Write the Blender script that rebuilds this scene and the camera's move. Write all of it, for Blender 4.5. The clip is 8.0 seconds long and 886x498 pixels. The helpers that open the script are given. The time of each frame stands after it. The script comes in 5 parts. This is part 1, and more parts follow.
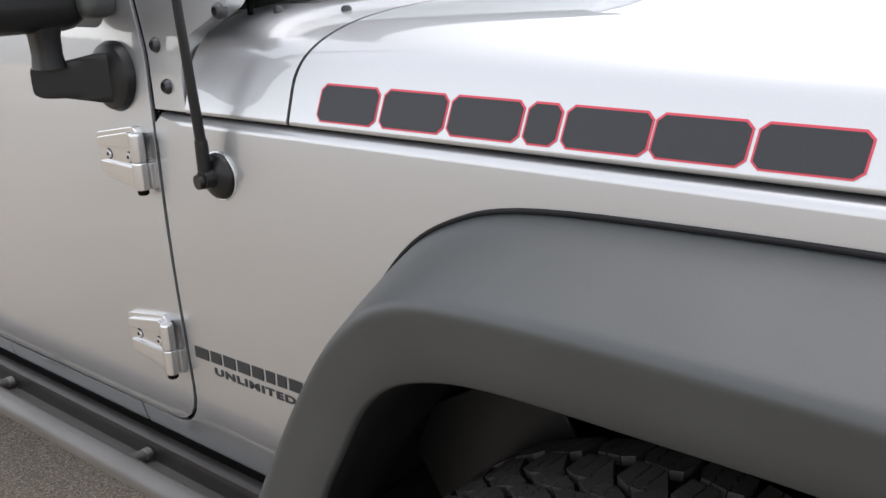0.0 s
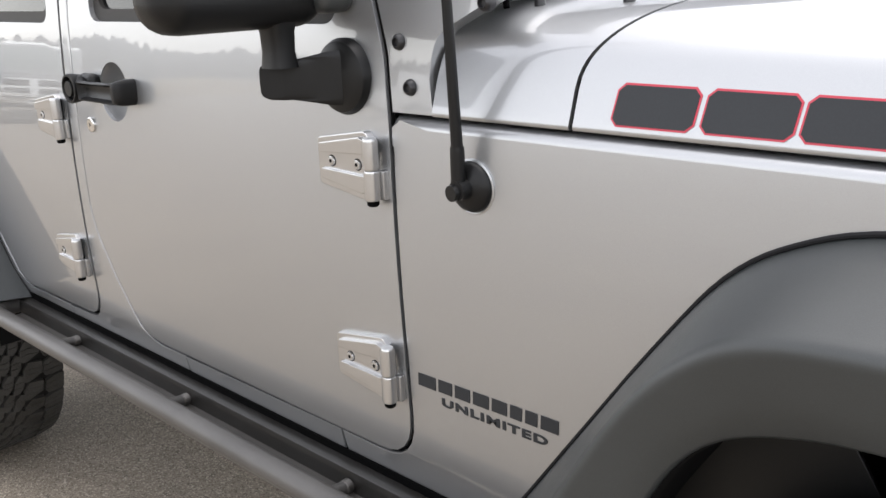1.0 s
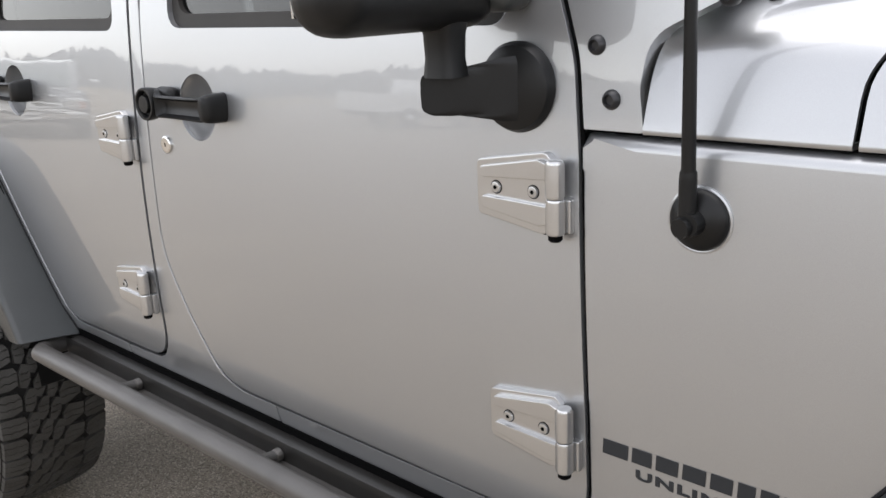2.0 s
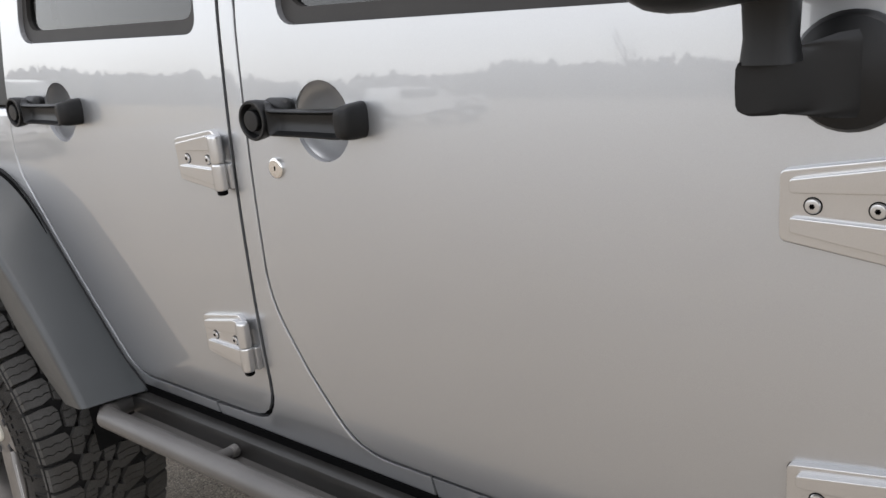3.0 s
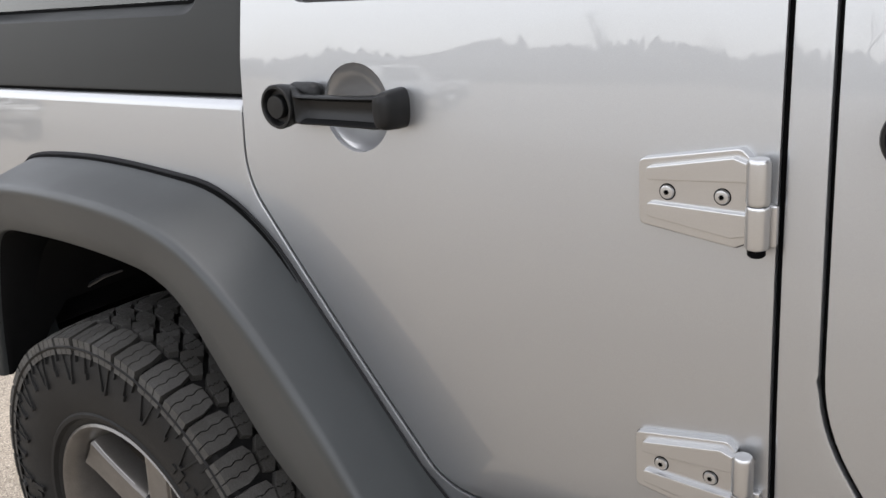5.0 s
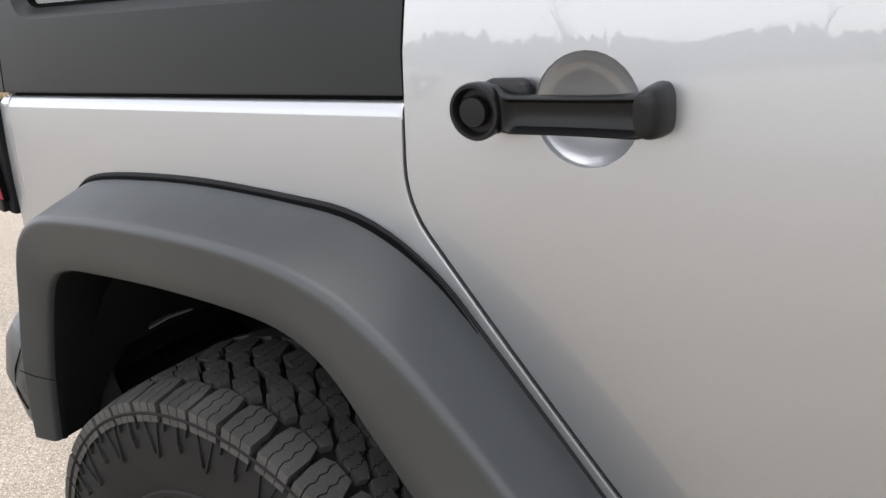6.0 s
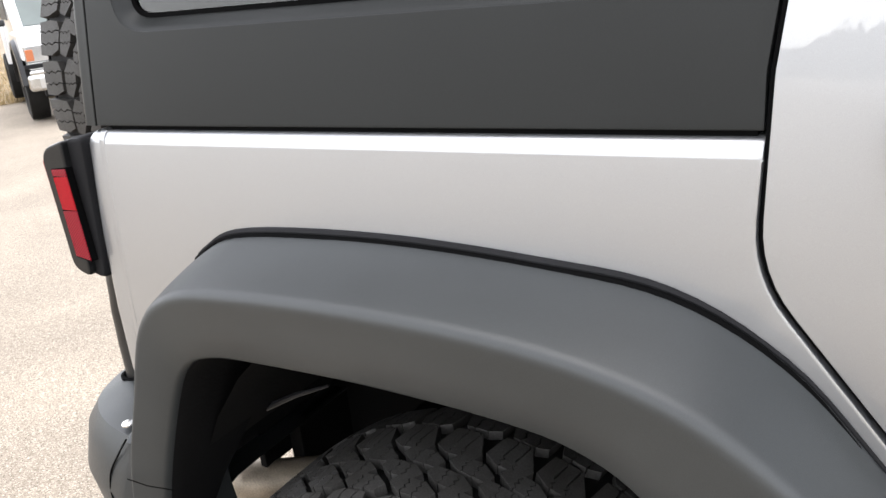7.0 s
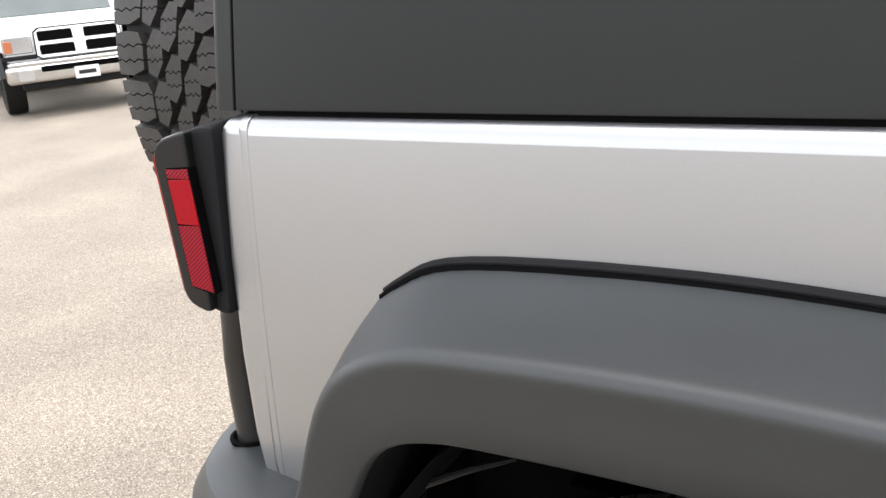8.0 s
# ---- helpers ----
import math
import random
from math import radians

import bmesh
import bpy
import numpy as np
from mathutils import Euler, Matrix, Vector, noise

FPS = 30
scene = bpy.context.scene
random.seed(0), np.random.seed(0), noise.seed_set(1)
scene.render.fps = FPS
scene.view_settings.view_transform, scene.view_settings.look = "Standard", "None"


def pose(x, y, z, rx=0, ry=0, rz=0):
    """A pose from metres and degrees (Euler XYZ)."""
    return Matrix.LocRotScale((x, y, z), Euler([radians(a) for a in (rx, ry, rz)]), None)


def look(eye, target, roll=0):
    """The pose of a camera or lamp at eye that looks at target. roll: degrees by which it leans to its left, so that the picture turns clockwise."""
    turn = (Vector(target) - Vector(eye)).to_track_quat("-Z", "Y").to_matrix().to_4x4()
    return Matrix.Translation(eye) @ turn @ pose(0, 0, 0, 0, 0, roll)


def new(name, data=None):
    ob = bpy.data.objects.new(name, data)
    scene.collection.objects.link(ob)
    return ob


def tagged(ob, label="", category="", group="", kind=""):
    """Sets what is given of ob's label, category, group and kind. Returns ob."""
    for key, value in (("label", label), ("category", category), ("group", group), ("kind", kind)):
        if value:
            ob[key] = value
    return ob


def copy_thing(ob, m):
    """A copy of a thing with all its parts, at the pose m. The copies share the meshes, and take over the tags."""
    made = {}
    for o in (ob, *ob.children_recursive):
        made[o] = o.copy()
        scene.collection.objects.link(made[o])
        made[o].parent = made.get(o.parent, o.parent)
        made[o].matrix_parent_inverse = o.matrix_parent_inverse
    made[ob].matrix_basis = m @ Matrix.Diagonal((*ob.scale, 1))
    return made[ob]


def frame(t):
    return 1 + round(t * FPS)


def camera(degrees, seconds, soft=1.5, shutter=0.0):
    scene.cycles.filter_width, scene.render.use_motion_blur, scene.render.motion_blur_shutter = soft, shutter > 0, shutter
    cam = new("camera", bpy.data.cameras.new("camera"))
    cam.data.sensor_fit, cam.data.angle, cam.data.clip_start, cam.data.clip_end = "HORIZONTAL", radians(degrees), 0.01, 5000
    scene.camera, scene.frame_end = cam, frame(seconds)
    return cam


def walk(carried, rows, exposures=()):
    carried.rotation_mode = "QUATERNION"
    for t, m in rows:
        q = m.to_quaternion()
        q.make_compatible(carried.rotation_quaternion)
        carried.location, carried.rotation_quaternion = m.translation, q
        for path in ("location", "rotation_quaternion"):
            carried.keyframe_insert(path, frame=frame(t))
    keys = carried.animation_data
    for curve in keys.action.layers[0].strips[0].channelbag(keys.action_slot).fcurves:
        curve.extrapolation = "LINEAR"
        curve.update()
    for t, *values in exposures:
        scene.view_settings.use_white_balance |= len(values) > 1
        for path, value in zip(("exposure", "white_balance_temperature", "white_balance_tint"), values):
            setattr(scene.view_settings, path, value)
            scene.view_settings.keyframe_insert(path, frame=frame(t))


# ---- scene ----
# x runs along the car to its nose, y into the car, z up; the rear axle stands at x = 0, the near body side at y = 0.
cam = camera(53.85, 8.0)
ROWS = [
    (0.0, 3.0990, -0.7040, 1.3760, 39.010, -18.110, -2.220),
    (0.5, 2.9762, -0.7480, 1.3559, 42.291, -17.717, -1.890),
    (1.0, 2.8319, -0.7638, 1.3527, 43.945, -16.975, -2.375),
    (1.5, 2.7048, -0.7750, 1.3452, 44.258, -16.384, -2.017),
    (1.7, 2.6371, -0.7838, 1.3369, 43.730, -16.032, -1.736),
    (2.8, 2.2279, -0.7646, 1.3494, 41.745, -16.958, -5.845),
    (3.0, 2.1390, -0.7745, 1.3342, 41.464, -16.457, -5.591),
    (3.5, 1.9043, -0.7495, 1.3414, 41.794, -17.085, -5.867),
    (4.0, 1.6906, -0.7588, 1.3384, 42.367, -17.590, -5.740),
    (4.5, 1.4645, -0.7737, 1.3435, 41.175, -17.618, -5.072),
    (4.7, 1.3884, -0.7753, 1.3454, 40.093, -17.788, -4.725),
    (6.0, 0.9021, -0.7223, 1.3380, 36.761, -18.887, -6.173),
    (6.5, 0.6592, -0.7155, 1.3470, 35.320, -19.190, -6.700),
    (7.0, 0.4630, -0.6893, 1.3542, 32.649, -18.788, -6.506),
    (7.5, 0.2582, -0.6411, 1.3371, 31.284, -17.943, -5.530),
    (8.0, 0.0847, -0.5864, 1.3147, 30.599, -18.680, -4.998),
]
EXPOSURES = [(0.0, 1.82, 6550, 12), (0.5, 1.94, 6550, 12), (1.0, 1.86, 6650, 12), (1.5, 1.76, 6600, 12), (3.0, 1.74, 6550, 12), (4.0, 1.66, 6550, 12), (5.0, 1.80, 6550, 12), (6.0, 1.96, 6540, 12), (6.6, 2.20, 6590, 12), (7.0, 2.31, 6590, 12), (7.5, 2.28, 6590, 12), (8.0, 2.13, 6590, 12)]
walk(cam, [(t, pose(x, y, z, 90 + pitch, 0, yaw) @ pose(0, 0, 0, 0, 0, roll)) for t, x, y, z, yaw, pitch, roll in ROWS], EXPOSURES)

# ---- world and light ----
world = bpy.data.worlds.new("overcast_sky")
scene.world = world
world.use_nodes = True
wn = world.node_tree
sky = wn.nodes.new("ShaderNodeTexSky")
sky.sky_type, sky.sun_disc = "NISHITA", False
sky.sun_elevation, sky.sun_rotation = radians(84), radians(12.5)
sky.air_density, sky.dust_density, sky.ozone_density = 1.0, 1.0, 1.0
grey = wn.nodes.new("ShaderNodeHueSaturation")
grey.inputs["Saturation"].default_value = 0.20
wn.links.new(sky.outputs[0], grey.inputs["Color"])
wn.links.new(grey.outputs[0], wn.nodes["Background"].inputs["Color"])
wn.nodes["Background"].inputs["Strength"].default_value = 0.15

sun_data = bpy.data.lights.new("sun", "SUN")
sun_data.energy, sun_data.angle, sun_data.color = 0.3, radians(60), (1.0, 0.98, 0.95)
sun = new("sun", sun_data)
sun.matrix_world = look((0.284, 1.283, 12.5), (0, 0, 0))


# ---- materials ----
def mat(name, base, rough=0.5, metal=0.0, coat=0.0, coat_rough=0.03, var=0.0, scale=8.0, fine=0.0, fine_scale=400.0,
        bump=0.0, bump_scale=300.0, rough_var=0.0, spec=0.5, tint=None, coat_ior=1.5):
    """A Principled surface with stains at one scale, grain at another, and fine relief."""
    m = bpy.data.materials.new(name)
    m.use_nodes = True
    nt = m.node_tree
    bsdf = nt.nodes["Principled BSDF"]
    bsdf.inputs["Base Color"].default_value = (*base, 1)
    bsdf.inputs["Roughness"].default_value = rough
    bsdf.inputs["Metallic"].default_value = metal
    bsdf.inputs["Specular IOR Level"].default_value = spec
    if coat:
        bsdf.inputs["Coat Weight"].default_value = coat
        bsdf.inputs["Coat Roughness"].default_value = coat_rough
        bsdf.inputs["Coat IOR"].default_value = coat_ior
    if not (var or fine or bump or rough_var):
        return m
    pos = nt.nodes.new("ShaderNodeNewGeometry").outputs["Position"]

    def noise_at(sc, detail=4.0):
        n = nt.nodes.new("ShaderNodeTexNoise")
        n.inputs["Scale"].default_value, n.inputs["Detail"].default_value = sc, detail
        nt.links.new(pos, n.inputs["Vector"])
        return n.outputs["Fac"]

    colour = None
    for amount, sc in ((var, scale), (fine, fine_scale)):
        if amount:
            mix = nt.nodes.new("ShaderNodeMix")
            mix.data_type = "RGBA"
            mix.blend_type = "MULTIPLY"
            mix.inputs["Factor"].default_value = 1.0
            ramp = nt.nodes.new("ShaderNodeValToRGB")
            ramp.color_ramp.elements[0].position, ramp.color_ramp.elements[1].position = 0.3, 0.7
            lo, hi = 1 - amount, 1 + amount * 0.5
            t = tint or (1, 1, 1)
            ramp.color_ramp.elements[0].color = (lo * t[0], lo * t[1], lo * t[2], 1)
            ramp.color_ramp.elements[1].color = (hi, hi, hi, 1)
            nt.links.new(noise_at(sc), ramp.inputs["Fac"])
            if colour is None:
                mix.inputs["A"].default_value = (*base, 1)
            else:
                nt.links.new(colour, mix.inputs["A"])
            nt.links.new(ramp.outputs["Color"], mix.inputs["B"])
            colour = mix.outputs["Result"]
    if colour is not None:
        nt.links.new(colour, bsdf.inputs["Base Color"])
    if rough_var:
        mr = nt.nodes.new("ShaderNodeMapRange")
        mr.inputs["To Min"].default_value, mr.inputs["To Max"].default_value = rough - rough_var, rough + rough_var
        nt.links.new(noise_at(scale * 1.7), mr.inputs["Value"])
        nt.links.new(mr.outputs["Result"], bsdf.inputs["Roughness"])
    if bump:
        b = nt.nodes.new("ShaderNodeBump")
        b.inputs["Strength"].default_value, b.inputs["Distance"].default_value = bump, 0.002
        nt.links.new(noise_at(bump_scale, 2.0), b.inputs["Height"])
        nt.links.new(b.outputs["Normal"], bsdf.inputs["Normal"])
    return m


def glass(name, tint=(0.6, 0.65, 0.63), rough=0.0):
    m = bpy.data.materials.new(name)
    m.use_nodes = True
    b = m.node_tree.nodes["Principled BSDF"]
    b.inputs["Base Color"].default_value = (*tint, 1)
    b.inputs["Roughness"].default_value = rough
    b.inputs["Transmission Weight"].default_value = 1.0
    b.inputs["IOR"].default_value = 1.1
    b.inputs["Coat Weight"].default_value = 1.0
    return m


M_PAINT = mat("silver_paint", (0.398, 0.405, 0.414), 0.42, 0.88, 1.0, 0.018, coat_ior=1.7, fine=0.07, fine_scale=1800, scale=2, rough_var=0.02)
M_HINGE = mat("hinge_silver", (0.50, 0.50, 0.50), 0.28, 0.9, 1.0, 0.05, fine=0.05, fine_scale=1500)
M_PLASTIC = mat("textured_black_plastic", (0.0290, 0.0325, 0.0333), 0.45, spec=0.60, var=0.16, scale=7, fine=0.2, fine_scale=900, bump=0.10, bump_scale=1500, rough_var=0.05)
M_TOP = mat("hardtop_black", (0.0175, 0.0188, 0.0184), 0.40, spec=0.22, var=0.10, scale=3, fine=0.1, fine_scale=900, bump=0.05, bump_scale=1300, rough_var=0.05)
M_HANDLE = mat("handle_black", (0.0055, 0.0056, 0.0058), 0.40, fine=0.1, spec=0.28, bump=0.06, bump_scale=1200, rough_var=0.05)
M_TRIM = mat("black_trim", (0.008, 0.008, 0.0085), 0.38, fine=0.1, bump=0.05, bump_scale=900)
# Carcass darker than the worn grey tread: groove shade is partly in its colour.
M_RUBBER = mat("tyre_rubber", (0.0095, 0.0094, 0.0093), 0.62, spec=0.20, var=0.25, scale=14, fine=0.3, fine_scale=500, bump=0.25, bump_scale=900, tint=(1.0, 0.97, 0.93))
M_TREAD = mat("worn_tread", (0.0500, 0.0487, 0.0465), 0.62, spec=0.35, var=0.3, scale=16, fine=0.35, fine_scale=450, bump=0.3, bump_scale=800, tint=(1.0, 0.97, 0.92))
# Rubber seals, and shade put as near-black into gaps, recesses and openings.
M_SEAL_SHADE = mat("seal_and_shade", (0.0025, 0.0025, 0.0026), 0.7, spec=0.03, fine=0.1)
M_LINER = mat("liner_black", (0.008, 0.008, 0.009), 0.7, spec=0.2, var=0.3, scale=12, bump=0.1, bump_scale=300)
M_WSEAL = mat("window_rubber", (0.022, 0.020, 0.018), 0.55, spec=0.35, var=0.2, scale=12, fine=0.15, fine_scale=700)
M_DARK = mat("underbody_black", (0.0050, 0.0050, 0.0052), 0.8, spec=0.12, var=0.3, scale=10, bump=0.2, bump_scale=200)
M_TUBE = mat("powder_coat", (0.070, 0.066, 0.062), 0.38, var=0.2, scale=12, fine=0.2, fine_scale=900, bump=0.12, bump_scale=1200, rough_var=0.06)
M_GUARD = mat("guard_black", (0.021, 0.021, 0.0205), 0.34, var=0.3, scale=9, fine=0.25, fine_scale=700, bump=0.12, bump_scale=1000, rough_var=0.08, tint=(1.0, 0.93, 0.86))
M_RIM = mat("wheel_grey", (0.17, 0.160, 0.149), 0.42, 0.75, 0.4, 0.15, var=0.15, scale=20, fine=0.1)
M_RIM_BRIGHT = mat("machined_edge", (0.36, 0.345, 0.33), 0.36, 1.0, fine=0.1)
M_CHROME = mat("chrome", (0.72, 0.71, 0.69), 0.16, 1.0, fine=0.05)
M_BOLT = mat("black_bolt", (0.03, 0.03, 0.032), 0.35, 0.4, fine=0.1)
M_CAP = mat("cap_white", (0.62, 0.60, 0.52), 0.45, var=0.1, scale=60)
M_LAMP_SHELL = mat("lamp_shell", (0.006, 0.0063, 0.0065), 0.33, spec=0.36, var=0.1, scale=5, fine=0.1, fine_scale=800, bump=0.06, bump_scale=1200)
M_RED = mat("red_lens", (0.30, 0.0012, 0.008), 0.22, spec=0.22, fine=0.25, fine_scale=700)
M_RED_DEEP = mat("red_reflector", (0.21, 0.0014, 0.010), 0.3, spec=0.22, fine=0.3, fine_scale=1200, bump=0.2, bump_scale=900)


def ribbed(m):
    """Fine slanting ribs moulded into a lens."""
    nt = m.node_tree
    bsdf = nt.nodes["Principled BSDF"]
    turn = nt.nodes.new("ShaderNodeMapping")
    turn.inputs["Rotation"].default_value = (0, radians(38), 0)
    nt.links.new(nt.nodes.new("ShaderNodeNewGeometry").outputs["Position"], turn.inputs["Vector"])
    wave = nt.nodes.new("ShaderNodeTexWave")
    wave.bands_direction = "Z"
    wave.inputs["Scale"].default_value = 105.0
    nt.links.new(turn.outputs[0], wave.inputs["Vector"])
    ramp = nt.nodes.new("ShaderNodeValToRGB")
    ramp.color_ramp.elements[0].color, ramp.color_ramp.elements[1].color = (0.09, 0.001, 0.006, 1), (0.30, 0.003, 0.016, 1)
    nt.links.new(wave.outputs["Fac"], ramp.inputs["Fac"])
    nt.links.new(ramp.outputs["Color"], bsdf.inputs["Base Color"])
    b = nt.nodes.new("ShaderNodeBump")
    b.inputs["Strength"].default_value, b.inputs["Distance"].default_value = 0.5, 0.0006
    nt.links.new(wave.outputs["Fac"], b.inputs["Height"])
    nt.links.new(b.outputs["Normal"], bsdf.inputs["Normal"])


ribbed(M_RED_DEEP)
M_DECAL = mat("charcoal_vinyl", (0.020, 0.022, 0.025), 0.45, spec=0.3, fine=0.1)
M_DECAL_RED = mat("red_vinyl", (0.46, 0.035, 0.06), 0.45, fine=0.05)
M_GLASS = glass("tinted_glass", (0.045, 0.05, 0.05))
M_WGLASS = glass("windscreen_glass", (0.45, 0.54, 0.51))
M_WGLASS.node_tree.nodes["Principled BSDF"].inputs["Coat IOR"].default_value = 2.1
M_STEEL = mat("exhaust_steel", (0.32, 0.27, 0.21), 0.5, 0.5, var=0.35, scale=25, fine=0.2)
M_WHITE = mat("white_truck_paint", (0.74, 0.74, 0.73), 0.4, 0.0, 0.8, 0.04, var=0.03, scale=2)
M_BRIGHT = mat("bright_trim", (0.60, 0.60, 0.59), 0.22, 1.0, fine=0.05)
M_TRUCK_GREY = mat("grey_truck_paint", (0.10, 0.105, 0.11), 0.35, 0.5, 1.0, 0.03, var=0.05, scale=2)
M_SCREEN = mat("truck_screen", (0.12, 0.14, 0.135), 0.35, spec=0.12, var=0.1, scale=3)
M_LAMP = mat("lamp_glass", (0.62, 0.63, 0.63), 0.15, 0.7, 0.8, fine=0.2, fine_scale=120)
M_AMBER = mat("amber_lens", (0.42, 0.13, 0.05), 0.3, coat=0.3)
M_INSIDE = mat("cabin_trim", (0.03, 0.03, 0.03), 0.7, var=0.1)
M_SEAT = mat("seat_cloth", (0.045, 0.045, 0.045), 0.9, var=0.2, scale=30)
M_BARK = mat("bark", (0.10, 0.085, 0.07), 0.9, var=0.3, scale=6, bump=0.3, bump_scale=40)


def ground_material():
    """Worn pale asphalt: aggregate grains, larger mottling, faint sweeping stains."""
    m = bpy.data.materials.new("worn_asphalt")
    m.use_nodes = True
    nt = m.node_tree
    bsdf = nt.nodes["Principled BSDF"]
    bsdf.inputs["Roughness"].default_value = 0.9
    pos = nt.nodes.new("ShaderNodeNewGeometry").outputs["Position"]

    def ramp(fac, stops):
        r = nt.nodes.new("ShaderNodeValToRGB")
        while len(r.color_ramp.elements) < len(stops):
            r.color_ramp.elements.new(0.5)
        for e, (p, c) in zip(r.color_ramp.elements, stops):
            e.position, e.color = p, (*c, 1)
        nt.links.new(fac, r.inputs["Fac"])
        return r.outputs["Color"]

    def mul(a, b, f=1.0):
        x = nt.nodes.new("ShaderNodeMix")
        x.data_type, x.blend_type = "RGBA", "MULTIPLY"
        x.inputs["Factor"].default_value = f
        nt.links.new(a, x.inputs["A"])
        nt.links.new(b, x.inputs["B"])
        return x.outputs["Result"]

    vor = nt.nodes.new("ShaderNodeTexVoronoi")
    vor.inputs["Scale"].default_value = 250.0
    nt.links.new(pos, vor.inputs["Vector"])
    sep = nt.nodes.new("ShaderNodeSeparateColor")
    nt.links.new(vor.outputs["Color"], sep.inputs[0])
    grain = ramp(sep.outputs[0], [(0.0, (0.100, 0.083, 0.064)), (0.22, (0.232, 0.196, 0.152)), (0.78, (0.288, 0.247, 0.197)), (1.0, (0.500, 0.440, 0.362))])
    n1 = nt.nodes.new("ShaderNodeTexNoise")
    n1.inputs["Scale"].default_value, n1.inputs["Detail"].default_value = 1.3, 8.0
    nt.links.new(pos, n1.inputs["Vector"])
    blot = ramp(n1.outputs["Fac"], [(0.3, (0.82, 0.81, 0.8)), (0.7, (1.08, 1.07, 1.05))])
    map1 = nt.nodes.new("ShaderNodeMapping")
    map1.inputs["Rotation"].default_value = (0, 0, radians(38))
    map1.inputs["Scale"].default_value = (0.12, 1.1, 1)
    nt.links.new(pos, map1.inputs["Vector"])
    n2 = nt.nodes.new("ShaderNodeTexNoise")
    n2.inputs["Scale"].default_value, n2.inputs["Detail"].default_value = 1.0, 5.0
    nt.links.new(map1.outputs[0], n2.inputs["Vector"])
    streak = ramp(n2.outputs["Fac"], [(0.35, (0.94, 0.94, 0.94)), (0.65, (1.03, 1.03, 1.03))])
    nt.links.new(mul(mul(grain, blot), streak), bsdf.inputs["Base Color"])
    b = nt.nodes.new("ShaderNodeBump")
    b.inputs["Strength"].default_value, b.inputs["Distance"].default_value = 0.35, 0.004
    nt.links.new(vor.outputs["Distance"], b.inputs["Height"])
    nt.links.new(b.outputs["Normal"], bsdf.inputs["Normal"])
    return m


M_GROUND = ground_material()
M_GRASS = mat("dry_grass", (0.26, 0.19, 0.10), 0.95, var=0.35, scale=0.8, fine=0.45, fine_scale=9, bump=0.5, bump_scale=30)
M_BLADE = mat("dry_blades", (0.36, 0.27, 0.14), 0.9, var=0.4, scale=2)
M_WOOD = mat("far_woods", (0.115, 0.100, 0.086), 0.95, var=0.5, scale=0.25, fine=0.4, fine_scale=2)
M_TWIG = mat("twigs", (0.15, 0.125, 0.10), 0.95, var=0.3, scale=1)


# ---- mesh helpers ----
def part(name, bm, material, parent=None, label="", smooth=True, weighted=True, sharp=38):
    """Link a bmesh as one mesh object under a thing (an Empty) or under a part."""
    me = bpy.data.meshes.new(name)
    bmesh.ops.recalc_face_normals(bm, faces=bm.faces)
    bm.to_mesh(me)
    bm.free()
    me.materials.append(material)
    for p in me.polygons:
        p.use_smooth = smooth
    if smooth:
        me.set_sharp_from_angle(angle=radians(sharp))
    ob = new(name, me)
    if parent is not None:
        ob.parent = parent
        if parent.type == "EMPTY":
            ob.matrix_parent_inverse = Matrix.Translation(parent.location).inverted()
    if smooth and weighted:
        w = ob.modifiers.new("normals", "WEIGHTED_NORMAL")
        w.keep_sharp, w.weight, w.mode = True, 60, "FACE_AREA"
    if label:
        ob["label"] = label
    return ob


def thing(name, at, label, category, group="", kind=""):
    ob = new(name)
    ob.location = at
    ob.empty_display_size = 0.1
    return tagged(ob, label, category, group, kind)


def rounded(pts, seg=6):
    """An outline from corners (x, z, radius)."""
    out = []
    n = len(pts)
    for i, (x, z, *r) in enumerate(pts):
        r = r[0] if r else 0.0
        p = Vector((x, z))
        a, b = Vector(pts[i - 1][:2]) - p, Vector(pts[(i + 1) % n][:2]) - p
        if r < 1e-4:
            out.append(p)
            continue
        ang = a.angle(b)
        d = min(r / math.tan(ang / 2), a.length * 0.49, b.length * 0.49)
        p0, p1 = p + a.normalized() * d, p + b.normalized() * d
        for k in range(seg + 1):
            t = k / seg
            out.append(p0 * (1 - t) ** 2 + p * 2 * t * (1 - t) + p1 * t ** 2)
    return out


def side_y(z):
    """How far the body side leans in at a height."""
    bow = 0.12 * (min(max(z, 0.70), 1.30) - 0.93) ** 2 - 0.003
    if z > 1.30:
        return bow + 0.089 * (z - 1.30)
    if z < 0.70:
        return bow + (0.70 - z) * 0.22
    return bow


def fill(bm, loops):
    edges = []
    for loop in loops:
        vs = [bm.verts.new((p[0], 0, p[1])) for p in loop]
        edges += [bm.edges.new((vs[i - 1], vs[i])) for i in range(len(vs))]
    bmesh.ops.triangle_fill(bm, use_beauty=True, use_dissolve=False, edges=edges)


